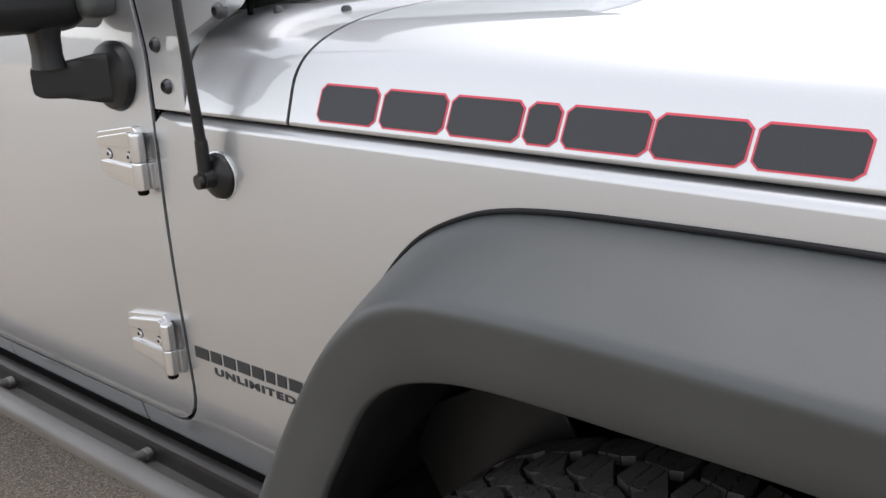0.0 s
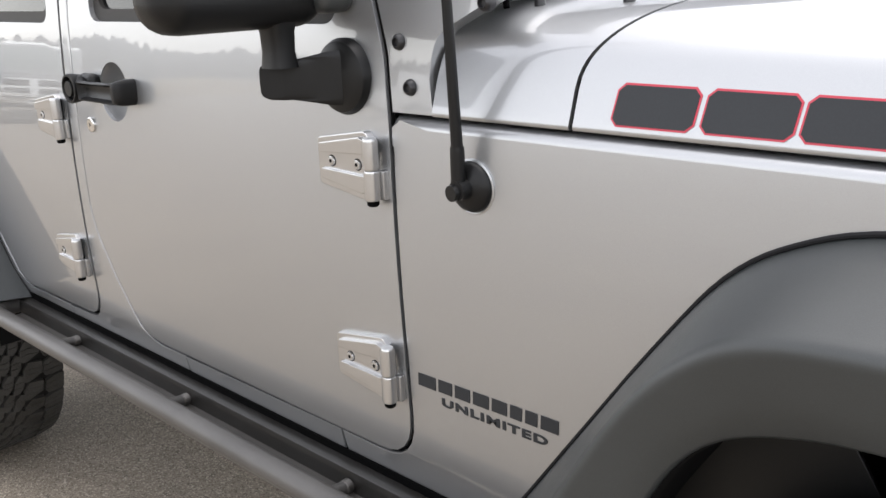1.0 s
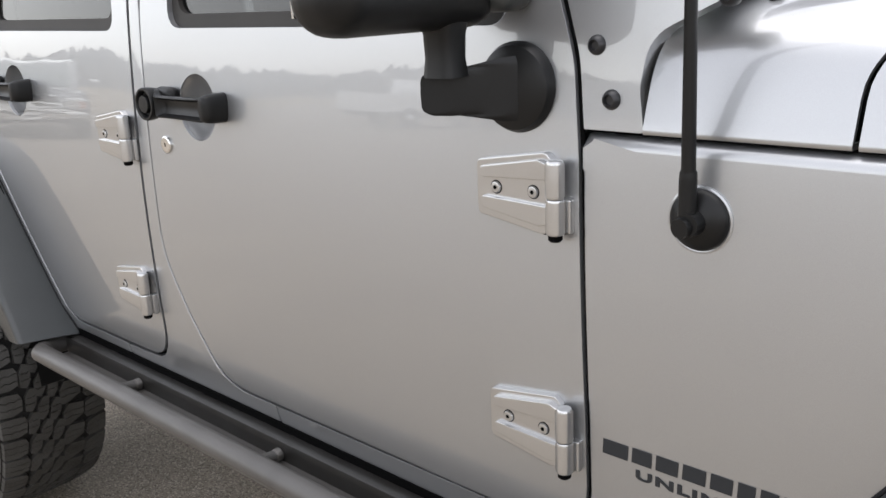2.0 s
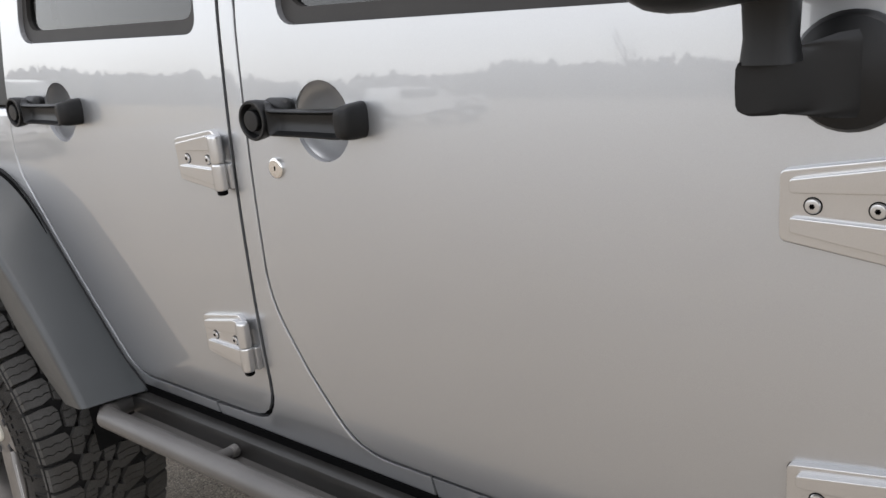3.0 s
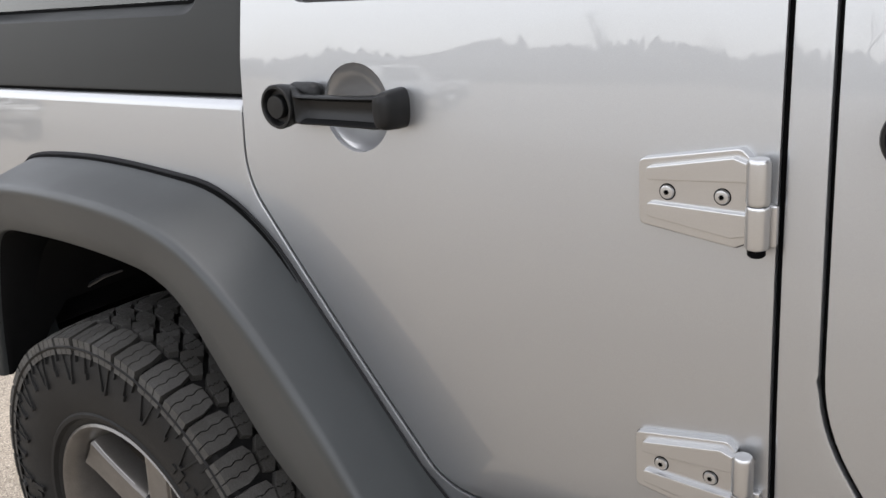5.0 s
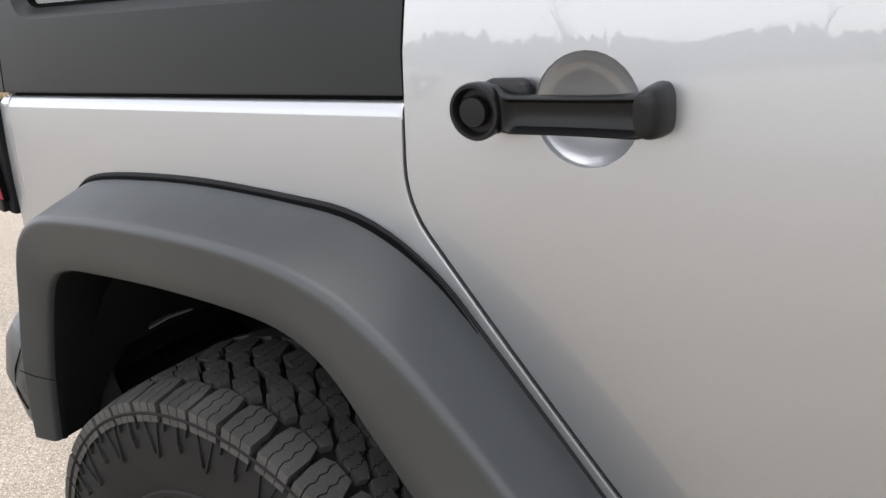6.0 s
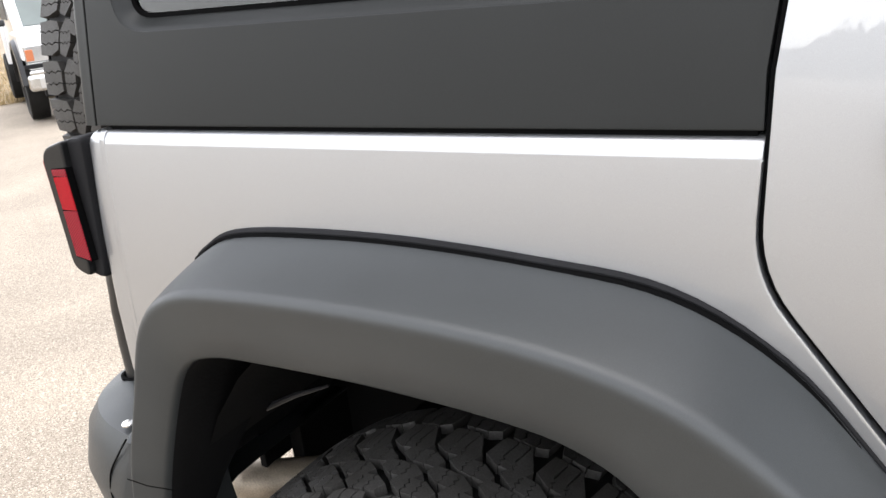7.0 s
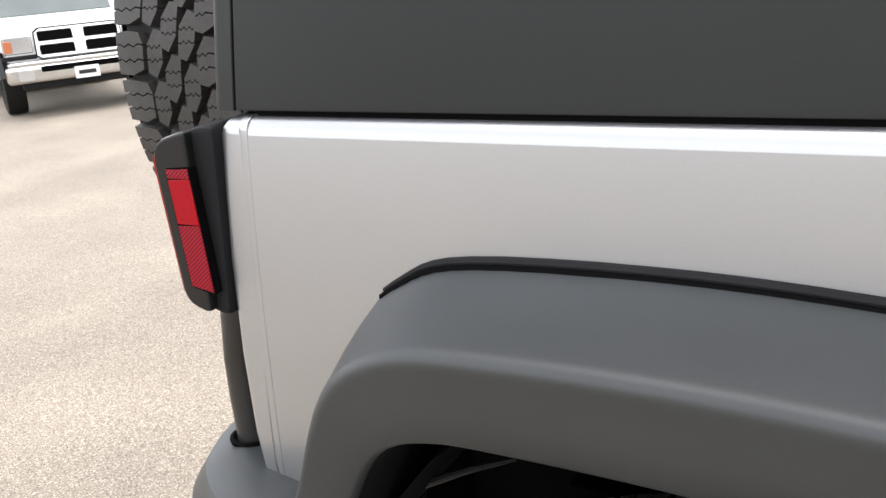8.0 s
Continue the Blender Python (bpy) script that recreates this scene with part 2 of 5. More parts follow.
def panel_bm(outline, holes=(), thick=0.024, bevel=0.0035, top=None, top_bevel=0.018, hole_bevel=None, lean=True, y=0.0, cut=0.05, square=None, hold=True):
    """A sheet-metal panel: an outline in x and z with holes, rolled edges, following the side's curve."""
    bm = bmesh.new()
    fill(bm, [outline, *holes])
    zs = [v.co.z for v in bm.verts]
    if lean:
        z = math.floor(min(zs) / cut) * cut
        while z < max(zs):
            bmesh.ops.bisect_plane(bm, geom=bm.verts[:] + bm.edges[:] + bm.faces[:], plane_co=(0, 0, z + 0.0007), plane_no=(0, 0, 1))
            z += cut
    bmesh.ops.dissolve_limit(bm, angle_limit=0.001, verts=bm.verts[:], edges=bm.edges[:], delimit=set()) if not lean else None
    if not hold:
        bmesh.ops.remove_doubles(bm, verts=bm.verts[:], dist=0.003)
    ret = bmesh.ops.extrude_face_region(bm, geom=bm.faces[:])
    for v in (g for g in ret["geom"] if isinstance(g, bmesh.types.BMVert)):
        v.co.y += thick
    bm.normal_update()
    front = [e for e in bm.edges if all(abs(v.co.y) < 1e-6 for v in e.verts) and len(e.link_faces) == 2
             and abs(abs(e.link_faces[0].normal.y) - abs(e.link_faces[1].normal.y)) > 0.5]
    tops, inner, rest = [], [], []
    for e in front:
        if top is not None and all(v.co.z > top - 1e-3 for v in e.verts):
            tops.append(e)
        elif hole_bevel and all(min(p[0] for p in holes[0]) - 1e-4 < v.co.x < max(p[0] for p in holes[0]) + 1e-4
                                and min(p[1] for p in holes[0]) - 1e-4 < v.co.z < max(p[1] for p in holes[0]) + 1e-4 for v in e.verts):
            inner.append(e)
        elif square is None or not all(v.co.x < square for v in e.verts):
            rest.append(e)
    for group, width, seg in ((tops, top_bevel, 4), (inner, hole_bevel, 3), (rest, bevel, 2)):
        group = [e for e in group if e.is_valid]
        if group and width:
            bmesh.ops.bevel(bm, geom=group, offset=width, segments=seg, profile=0.5, affect="EDGES", clamp_overlap=hold)
    for v in bm.verts:
        v.co.y += y + (side_y(v.co.z) if lean else 0)
    return bm


def box_bm(size, at=(0, 0, 0), bevel=0.0, seg=2, bm=None, rot=None):
    bm = bm or bmesh.new()
    m = Matrix.Translation(at) @ (rot or Matrix()) @ Matrix.Diagonal((*size, 1))
    vs = bmesh.ops.create_cube(bm, size=1, matrix=m)["verts"]
    if bevel:
        es = list({e for v in vs for e in v.link_edges})
        bmesh.ops.bevel(bm, geom=es, offset=bevel, segments=seg, profile=0.5, affect="EDGES", clamp_overlap=True)
    return bm


def lathe_bm(profile, n=32, axis="y", at=(0, 0, 0), bm=None, closed=False, turn=None, caps=True):
    """Turn (radius, height) pairs about an axis."""
    bm = bm or bmesh.new()
    rings = []
    for r, h in profile:
        ring = []
        for k in range(n):
            a = 2 * math.pi * k / n
            c, s = r * math.cos(a), r * math.sin(a)
            p = {"y": (c, h, s), "z": (c, s, h), "x": (h, c, s)}[axis]
            p = Vector(p)
            if turn is not None:
                p = turn @ p
            ring.append(bm.verts.new(p + Vector(at)))
        rings.append(ring)
    for i in range(len(rings) - (0 if closed else 1)):
        a, b = rings[i], rings[(i + 1) % len(rings)]
        for k in range(n):
            bm.faces.new((a[k], a[(k + 1) % n], b[(k + 1) % n], b[k]))
    if caps and not closed:
        for ring in (rings[0], rings[-1]):
            if (ring[0].co - ring[n // 2].co).length > 1e-4:
                bm.faces.new(ring)
    return bm


def grid_bm(rows, bm=None, close_v=False):
    bm = bm or bmesh.new()
    vs = [[bm.verts.new(p) for p in row] for row in rows]
    m = len(vs[0])
    for i in range(len(vs) - 1):
        for k in range(m if close_v else m - 1):
            bm.faces.new((vs[i][k], vs[i][(k + 1) % m], vs[i + 1][(k + 1) % m], vs[i + 1][k]))
    return bm


def tube_bm(pts, r, n=14, bm=None, caps=True):
    """A round bar along points."""
    bm = bm or bmesh.new()
    pts = [Vector(p) for p in pts]
    rings = []
    for i, p in enumerate(pts):
        d = (pts[min(i + 1, len(pts) - 1)] - pts[max(i - 1, 0)]).normalized()
        u = d.cross(Vector((0.12, 0.31, 1))).normalized()
        w = d.cross(u)
        rad = r[i] if isinstance(r, (list, tuple)) else r
        rings.append([bm.verts.new(p + (u * math.cos(2 * math.pi * k / n) + w * math.sin(2 * math.pi * k / n)) * rad) for k in range(n)])
    for a, b in zip(rings, rings[1:]):
        for k in range(n):
            bm.faces.new((a[k], a[(k + 1) % n], b[(k + 1) % n], b[k]))
    if caps:
        bm.faces.new(rings[0])
        bm.faces.new(rings[-1])
    return bm


def spline(pts, per=5):
    """A smooth run through control points of any dimension."""
    out = []
    n = len(pts)
    P = [Vector(p) for p in pts]
    for i in range(n - 1):
        a, b, c, d = P[max(i - 1, 0)], P[i], P[i + 1], P[min(i + 2, n - 1)]
        for k in range(per):
            t = k / per
            out.append(0.5 * (2 * b + (c - a) * t + (2 * a - 5 * b + 4 * c - d) * t * t + (3 * b - a - 3 * c + d) * t ** 3))
    out.append(P[-1])
    return out


def arc(cx, cz, r, n=32):
    return [Vector((cx + r * math.cos(2 * math.pi * k / n), cz + r * math.sin(2 * math.pi * k / n))) for k in range(n)]


def inset(loop, d):
    """Grow (or shrink, d negative) an outline."""
    out, n = [], len(loop)
    area = sum(loop[i - 1][0] * loop[i][1] - loop[i][0] * loop[i - 1][1] for i in range(n))
    sgn = 1 if area > 0 else -1
    for i in range(n):
        a, b, c = Vector(loop[i - 1]), Vector(loop[i]), Vector(loop[(i + 1) % n])
        e1, e2 = (b - a).normalized(), (c - b).normalized()
        n1, n2 = Vector((e1[1], -e1[0])) * sgn, Vector((e2[1], -e2[0])) * sgn
        m = n1 + n2
        m = m / max(0.35, m.dot(n1))
        out.append(b + m * d)
    return out

# ---- ground ----
def ground_z(x):
    """The lot falls away gently behind the car."""
    return 0.011 * min(x, 12.0) if x > 0 else 0.023 * max(x, -21.5)


bm = grid_bm([[(x, y, ground_z(x)) for y in (-1500, -60, -20, -8, 0, 8, 20, 60, 1500)] for x in (-1500, -60, -21.5, -18, -12, -8, -4, -2.5, -1.5, 0, 3, 8, 12, 20, 60, 1500)])
tagged(part("ground", bm, M_GROUND, weighted=False), "pale worn asphalt lot with fine gravel grain", "ground", kind="structure")

# ---- the off-road car ----
CAR = thing("off_road_car", (1.47, 0.79, 0), "silver four-door off-road car with black flares and hardtop, parked on asphalt", "car")
MID = 0.79      # the car's middle plane
BELT = 1.190    # top of the tub and front fender


def far(bm):
    """Carry a near-side mesh to the far side."""
    for v in bm.verts:
        v.co.y = 2 * MID - v.co.y
    return bm


# Body side panels, near side.
fender = rounded([(1.852, 0.645), (1.852, 0.686), (2.0228, 0.686, 0.095), (2.0215, 0.85, 0.4), (2.0085, BELT), (3.37, BELT), (3.37, 1.055),
                  (2.62, 1.06, 0.1), (2.50, 1.0, 0.05), (2.33, 0.74), (2.27, 0.645)])
F_DOOR = rounded([(1.820, 1.79, 0.03), (1.9935, 1.268, 0.15), (2.0035, 1.17, 0.3), (2.0165, 0.85, 0.4), (2.0175, 0.6900, 0.09), (1.249, 0.687, 0.12), (1.1635, 0.800, 0.3), (1.1000, 0.908, 0.2), (1.0947, 1.20, 0.5), (1.0923, 1.32, 0.3), (1.125, 1.79, 0.02)])
R_DOOR = rounded([(1.062, 1.79, 0.02), (1.0471, 1.333), (1.0488, 1.1415), (1.0530, 0.6810, 0.075), (0.637, 0.6780, 0.085), (0.3225, 1.079, 0.12), (0.3310, 1.24, 0.1), (0.41, 1.79, 0.03)])
F_WIN = rounded([(1.180, 1.309, 0.035), (1.895, 1.305, 0.03), (1.915, 1.38, 0.03), (1.80, 1.73, 0.04), (1.205, 1.73, 0.04)])
R_WIN = rounded([(0.418, 1.311, 0.04), (0.993, 1.306, 0.03), (0.998, 1.73, 0.04), (0.49, 1.73, 0.04)])
pillar = rounded([(0.876, 0.645), (0.876, 0.6705), (1.0585, 0.6755, 0.08), (1.0539, 1.14, 0.3), (1.0522, 1.32, 0.3), (1.067, 1.79), (1.1195, 1.79), (1.0871, 1.32, 0.3), (1.0895, 1.20, 0.5),
                  (1.0948, 0.906, 0.2), (1.1585, 0.797, 0.3), (1.2440, 0.681, 0.12), (1.3825, 0.682), (1.3825, 0.645)])
sill = rounded([(1.3865, 0.645), (1.3865, 0.682), (1.848, 0.686), (1.848, 0.645)])
quarter = rounded([(0.872, 0.645), (0.872, 0.6720), (0.633, 0.6720, 0.085), (0.3170, 1.077, 0.12), (0.3235, BELT - 0.018), (-0.4590, BELT - 0.018), (-0.4765, 0.783),
                   (-0.372, 0.783), (-0.352, 0.93, 0.08), (-0.26, 1.045, 0.08), (0.2, 1.03, 0.08), (0.30, 0.97, 0.05), (0.56, 0.645)])
DISH_F, DISH_R, DISH = (1.2575, 1.1820), (0.5400, 1.1840), 0.0545

front_fender = part("front_fender", panel_bm(fender, top=BELT, top_bevel=0.014), M_PAINT, CAR)
front_door = part("front_door", panel_bm(F_DOOR, [F_WIN, arc(*DISH_F, DISH)], bevel=0.0022, thick=0.013, hole_bevel=0.011, cut=0.058), M_PAINT, CAR, "silver front door, closed")
rear_door = part("rear_door", panel_bm(R_DOOR, [R_WIN, arc(*DISH_R, DISH)], bevel=0.0022, thick=0.013, hole_bevel=0.011, cut=0.058), M_PAINT, CAR, "silver rear door, closed")
part("door_pillar", panel_bm(pillar, thick=0.014, bevel=0.004, hold=False), M_PAINT, CAR)
part("sill_panel", panel_bm(sill, bevel=0.0015, hold=False, cut=0.3), M_PAINT, CAR)
part("rear_quarter", panel_bm(quarter, top=BELT - 0.018, top_bevel=0, bevel=0.004, square=-0.435, hold=False), M_PAINT, CAR)
rows = []
for z, roll in [(BELT - 0.018, 0), (BELT - 0.0172, 0), (BELT - 0.0165, 0)] + [(BELT - 0.016 + 0.016 * math.sin(a), a) for a in (math.pi / 2 * k / 6 for k in range(1, 7))] + [(BELT - 0.0005, 2.2)]:
    y0 = side_y(z) + 0.016 * (1 - math.cos(roll))
    back, front = -0.4582 - 0.0450 * (BELT - z), 0.3245 - 0.055 * (BELT - z)
    rows.append([(front, y0 + 0.008, z), (front - 0.001, y0 + 0.0025, z), (front - 0.005, y0, z)] + [(front - 0.005 + (back + 0.001 - front + 0.005) * k / 8, y0, z) for k in range(1, 9)] + [(back, y0 + 0.0003, z), (back, y0 + 0.006, z)])
part("belt_roll", grid_bm(rows), M_PAINT, CAR)
# The tub's rear corner, welded on along a fine upright seam.
rows = []
for z, roll in [(0.783, 0), (0.86, 0), (0.95, 0), (1.05, 0), (1.12, 0), (1.16, 0)] + [(BELT - 0.013 + 0.013 * math.sin(a), a) for a in (math.pi / 2 * k / 6 for k in range(7))]:
    f = (BELT - z) / (BELT - 0.783)
    seam_x, edge_x = -0.4583 - 0.0183 * f, -0.4715 - 0.0171 * f
    y0 = side_y(z) + 0.013 * (1 - math.cos(roll))
    row = [(seam_x + 0.0001, y0 + 0.0010, z), (seam_x - 0.0001, y0 + 0.0001, z), (seam_x - 0.0005, y0 - 0.0003, z), (seam_x - 0.0012, y0 - 0.0004, z), (edge_x + 0.006, y0 - 0.0002, z)]
    row += [(edge_x + 0.006 - 0.006 * math.sin(a), y0 + 0.006 * (1 - math.cos(a)), z) for a in (math.pi / 2 * k / 5 for k in range(1, 6))]
    rows.append(row + [(edge_x, y0 + 0.03, z)])
part("corner_panel", grid_bm(rows), M_PAINT, CAR)

# A body-side skin, near-black for shade, closes the gaps between doors and pillars.
skin = [Vector(p) for p in ((0.60, 0.655), (2.035, 0.660), (2.030, 1.185), (1.985, 1.185), (1.975, 1.26), (1.17, 1.26), (1.17, 1.79), (1.03, 1.79), (1.03, 1.26), (0.345, 1.26), (0.335, 1.185), (0.33, 1.08))]
part("door_gap_skin", panel_bm(skin, [arc(*DISH_F, 0.0592), arc(*DISH_R, 0.0592)], thick=0.004, bevel=0.0, y=0.0135), M_SEAL_SHADE, CAR)

# Dark rubber runs deep in the gaps round the doors.
for outline, door in ((F_DOOR, front_door), (R_DOOR, rear_door)):
    run = [Vector((p[0], side_y(p[1]) + 0.0070, p[1])) for p in inset(outline, 0.0022)]
    part("gap_seal", tube_bm(run + [run[0]], 0.0026, 8, caps=False), M_SEAL_SHADE, door)

# The tub's rounded rear corner.
rows = []
for z, pull in ((0.783, 0.004), (0.790, 0.001), (0.800, 0), (0.86, 0), (0.95, 0), (1.05, 0), (1.12, 0), (1.173, 0), (1.180, 0.0015), (1.185, 0.005), (1.188, 0.009), (1.190, 0.017)):
    seam = -0.4605 - (1.19 - z) * 0.07
    back = float(np.interp(z, [0.783, 0.80, 0.85, 1.0, 1.19], [-0.500, -0.505, -0.510, -0.509, -0.495])) + pull
    y, r = side_y(z) + pull, 0.010
    row = [(seam + 0.012, y + 0.006, z), (seam + 0.001, y + 0.0015, z), (seam, y + 0.0003, z), (seam - 0.004, y, z), (back + r + 0.012, y + 0.0006, z)]
    for k in range(6):
        a = k / 5 * math.pi / 2
        row.append((back + r - r * math.sin(a), y + 0.001 + r * (1 - math.cos(a)), z))
    row.append((back, 0.20, z))
    rows.append(row)
part("rear_corner", grid_bm(rows), M_PAINT, CAR)
# Tailgate and far side close the tub.
part("tailgate", box_bm((0.02, 1.18, 0.40), (-0.496, MID, 0.985), 0.006), M_PAINT, CAR)
part("far_side", box_bm((2.51, 0.02, 0.54), (0.79, 2 * MID - 0.01, 0.918), 0.008), M_PAINT, CAR)
part("far_fender", far(panel_bm(fender, top=BELT)), M_PAINT, CAR)

# Black backing behind the panel gaps, floor and cabin.
part("inner_structure", box_bm((1.38, 0.02, 0.53), (1.33, 0.062, 0.915)), M_SEAL_SHADE, CAR)
part("floor_pan", box_bm((2.6, 1.44, 0.03), (1.0, MID, 0.60), 0.005), M_DARK, CAR)
part("dashboard", box_bm((0.25, 1.36, 0.22), (1.86, MID, 1.20), 0.05, 3), M_INSIDE, CAR)
part("firewall", box_bm((0.03, 1.4, 0.62), (2.06, MID, 0.90)), M_DARK, CAR)
for sx in (1.25, 0.42):
    for sy in (0.45, 1.13):
        b = box_bm((0.50, 0.48, 0.16), (sx + 0.22, sy, 0.95), 0.05, 3)
        box_bm((0.14, 0.47, 0.62), (sx, sy, 1.24), 0.05, 3, b, Matrix.Rotation(radians(-14), 4, "Y"))
        part("seat", b, M_SEAT, CAR)

# Door furniture: dish, lock, hinges, handle, glass.
def dish(cx, cz, door):
    bowl = spline([(0.0540, 0.0056), (0.0515, 0.0088), (0.0470, 0.0130), (0.0410, 0.0168), (0.0340, 0.0198), (0.0250, 0.0224), (0.0140, 0.0240), (0.0003, 0.0246)], 3)
    prof = [(DISH + 0.004, 0.0050), (DISH + 0.001, 0.0050)] + [tuple(p) for p in bowl]
    bm = lathe_bm(prof, 40, "y", (cx, side_y(cz), cz), caps=False)
    part("handle_dish", bm, M_PAINT, door, "round dished recess behind the handle", weighted=False, sharp=70)


def handle(x0, cz, door, name="door_handle"):
    """A paddle handle: push-button end at x0, a channelled bar, a swept foot at its front end."""
    y0 = side_y(cz)
    deep = 0.76
    bm = bmesh.new()
    stations = [(0.028, 0.0235, -0.022, -0.040), (0.044, 0.0235, -0.022, -0.041), (0.0525, 0.0205, -0.024, -0.046), (0.058, 0.0188, -0.026, -0.0525), (0.066, 0.0182, -0.028, -0.053), (0.095, 0.0180, -0.029, -0.053),
                (0.120, 0.0180, -0.029, -0.053), (0.145, 0.0182, -0.029, -0.053), (0.166, 0.0186, -0.027, -0.053), (0.180, 0.0190, -0.020, -0.053), (0.190, 0.0190, -0.010, -0.0520), (0.198, 0.0180, -0.004, -0.048)]
    rows = []
    for dx, h, yb, yf in spline(stations, 5):
        groove = 0.017 * min(1.0, max(0.0, (dx - 0.060) / 0.008)) * min(1.0, max(0.0, (0.195 - dx) / 0.012)) ** 0.5
        ring = [(-h * 0.8, yb), (-h, yb * 0.6 + yf * 0.4), (-h, yf + 0.005), (-h * 0.95, yf + 0.001), (-h * 0.86, yf), (-h * 0.76, yf + groove * 0.30), (-h * 0.62, yf + groove * 0.75),
                (-h * 0.25, yf + groove), (h * 0.2, yf + groove), (h * 0.58, yf + groove * 0.85), (h * 0.76, yf + groove * 0.35), (h * 0.86, yf), (h * 0.95, yf + 0.001), (h, yf + 0.005), (h, yb * 0.6 + yf * 0.4), (h * 0.8, yb)]
        rows.append([(x0 + dx, y0 + y * deep, cz - 0.003 + dz + (0.003 if dx < 0.05 else 0.003 * max(0.0, (0.066 - dx) / 0.016))) for dz, y in ring])
    grid_bm(rows, bm, close_v=True)
    bm.verts.ensure_lookup_table()
    m = len(rows[0])
    bm.faces.new([bm.verts[i] for i in range(m)])
    bm.faces.new([bm.verts[len(bm.verts) - m + i] for i in range(m)])
    lathe_bm([(r, h * deep) for r, h in ((0.022, 0.003), (0.0245, -0.020), (0.0275, -0.040), (0.0280, -0.054), (0.0265, -0.0575), (0.0235, -0.0575), (0.0215, -0.052), (0.0205, -0.045), (0.0002, -0.045))],
             32, "y", (x0 + 0.0295, y0, cz), bm)
    box_bm((0.056, 0.026, 0.038), (x0 + 0.050, y0 - 0.009, cz + 0.008), 0.012, 3, bm)
    # the upright foot at the bar's front end
    foot = []
    for y, hx, hz, off in ((0.005, 0.0125, 0.0238, 0.0), (-0.016, 0.0122, 0.0234, 0.0), (-0.028, 0.0112, 0.0222, -0.001), (-0.035, 0.0098, 0.0205, -0.002), (-0.0390, 0.0074, 0.0176, -0.004), (-0.0402, 0.0040, 0.0110, -0.006)):
        foot.append([(x0 + 0.2000 + off + hx * math.copysign(abs(math.cos(a)) ** 0.7, math.cos(a)), y0 + y, cz - 0.0015 + hz * math.copysign(abs(math.sin(a)) ** 0.7, math.sin(a)))
                     for a in (2 * math.pi * k / 20 for k in range(20))])
    last = len(bm.verts)
    grid_bm(foot, bm, close_v=True)
    bm.verts.ensure_lookup_table()
    bm.faces.new([bm.verts[last + 100 + k] for k in range(20)])
    bar = part(name, bm, M_HANDLE, door, "black plastic push-button handle")
    knob = lathe_bm([(r, h * deep) for r, h in ((0.0150, -0.046), (0.0150, -0.0555), (0.0140, -0.0575), (0.0002, -0.058))], 24, "y", (x0 + 0.0285, y0, cz))
    part("handle_button", knob, M_HANDLE, door)


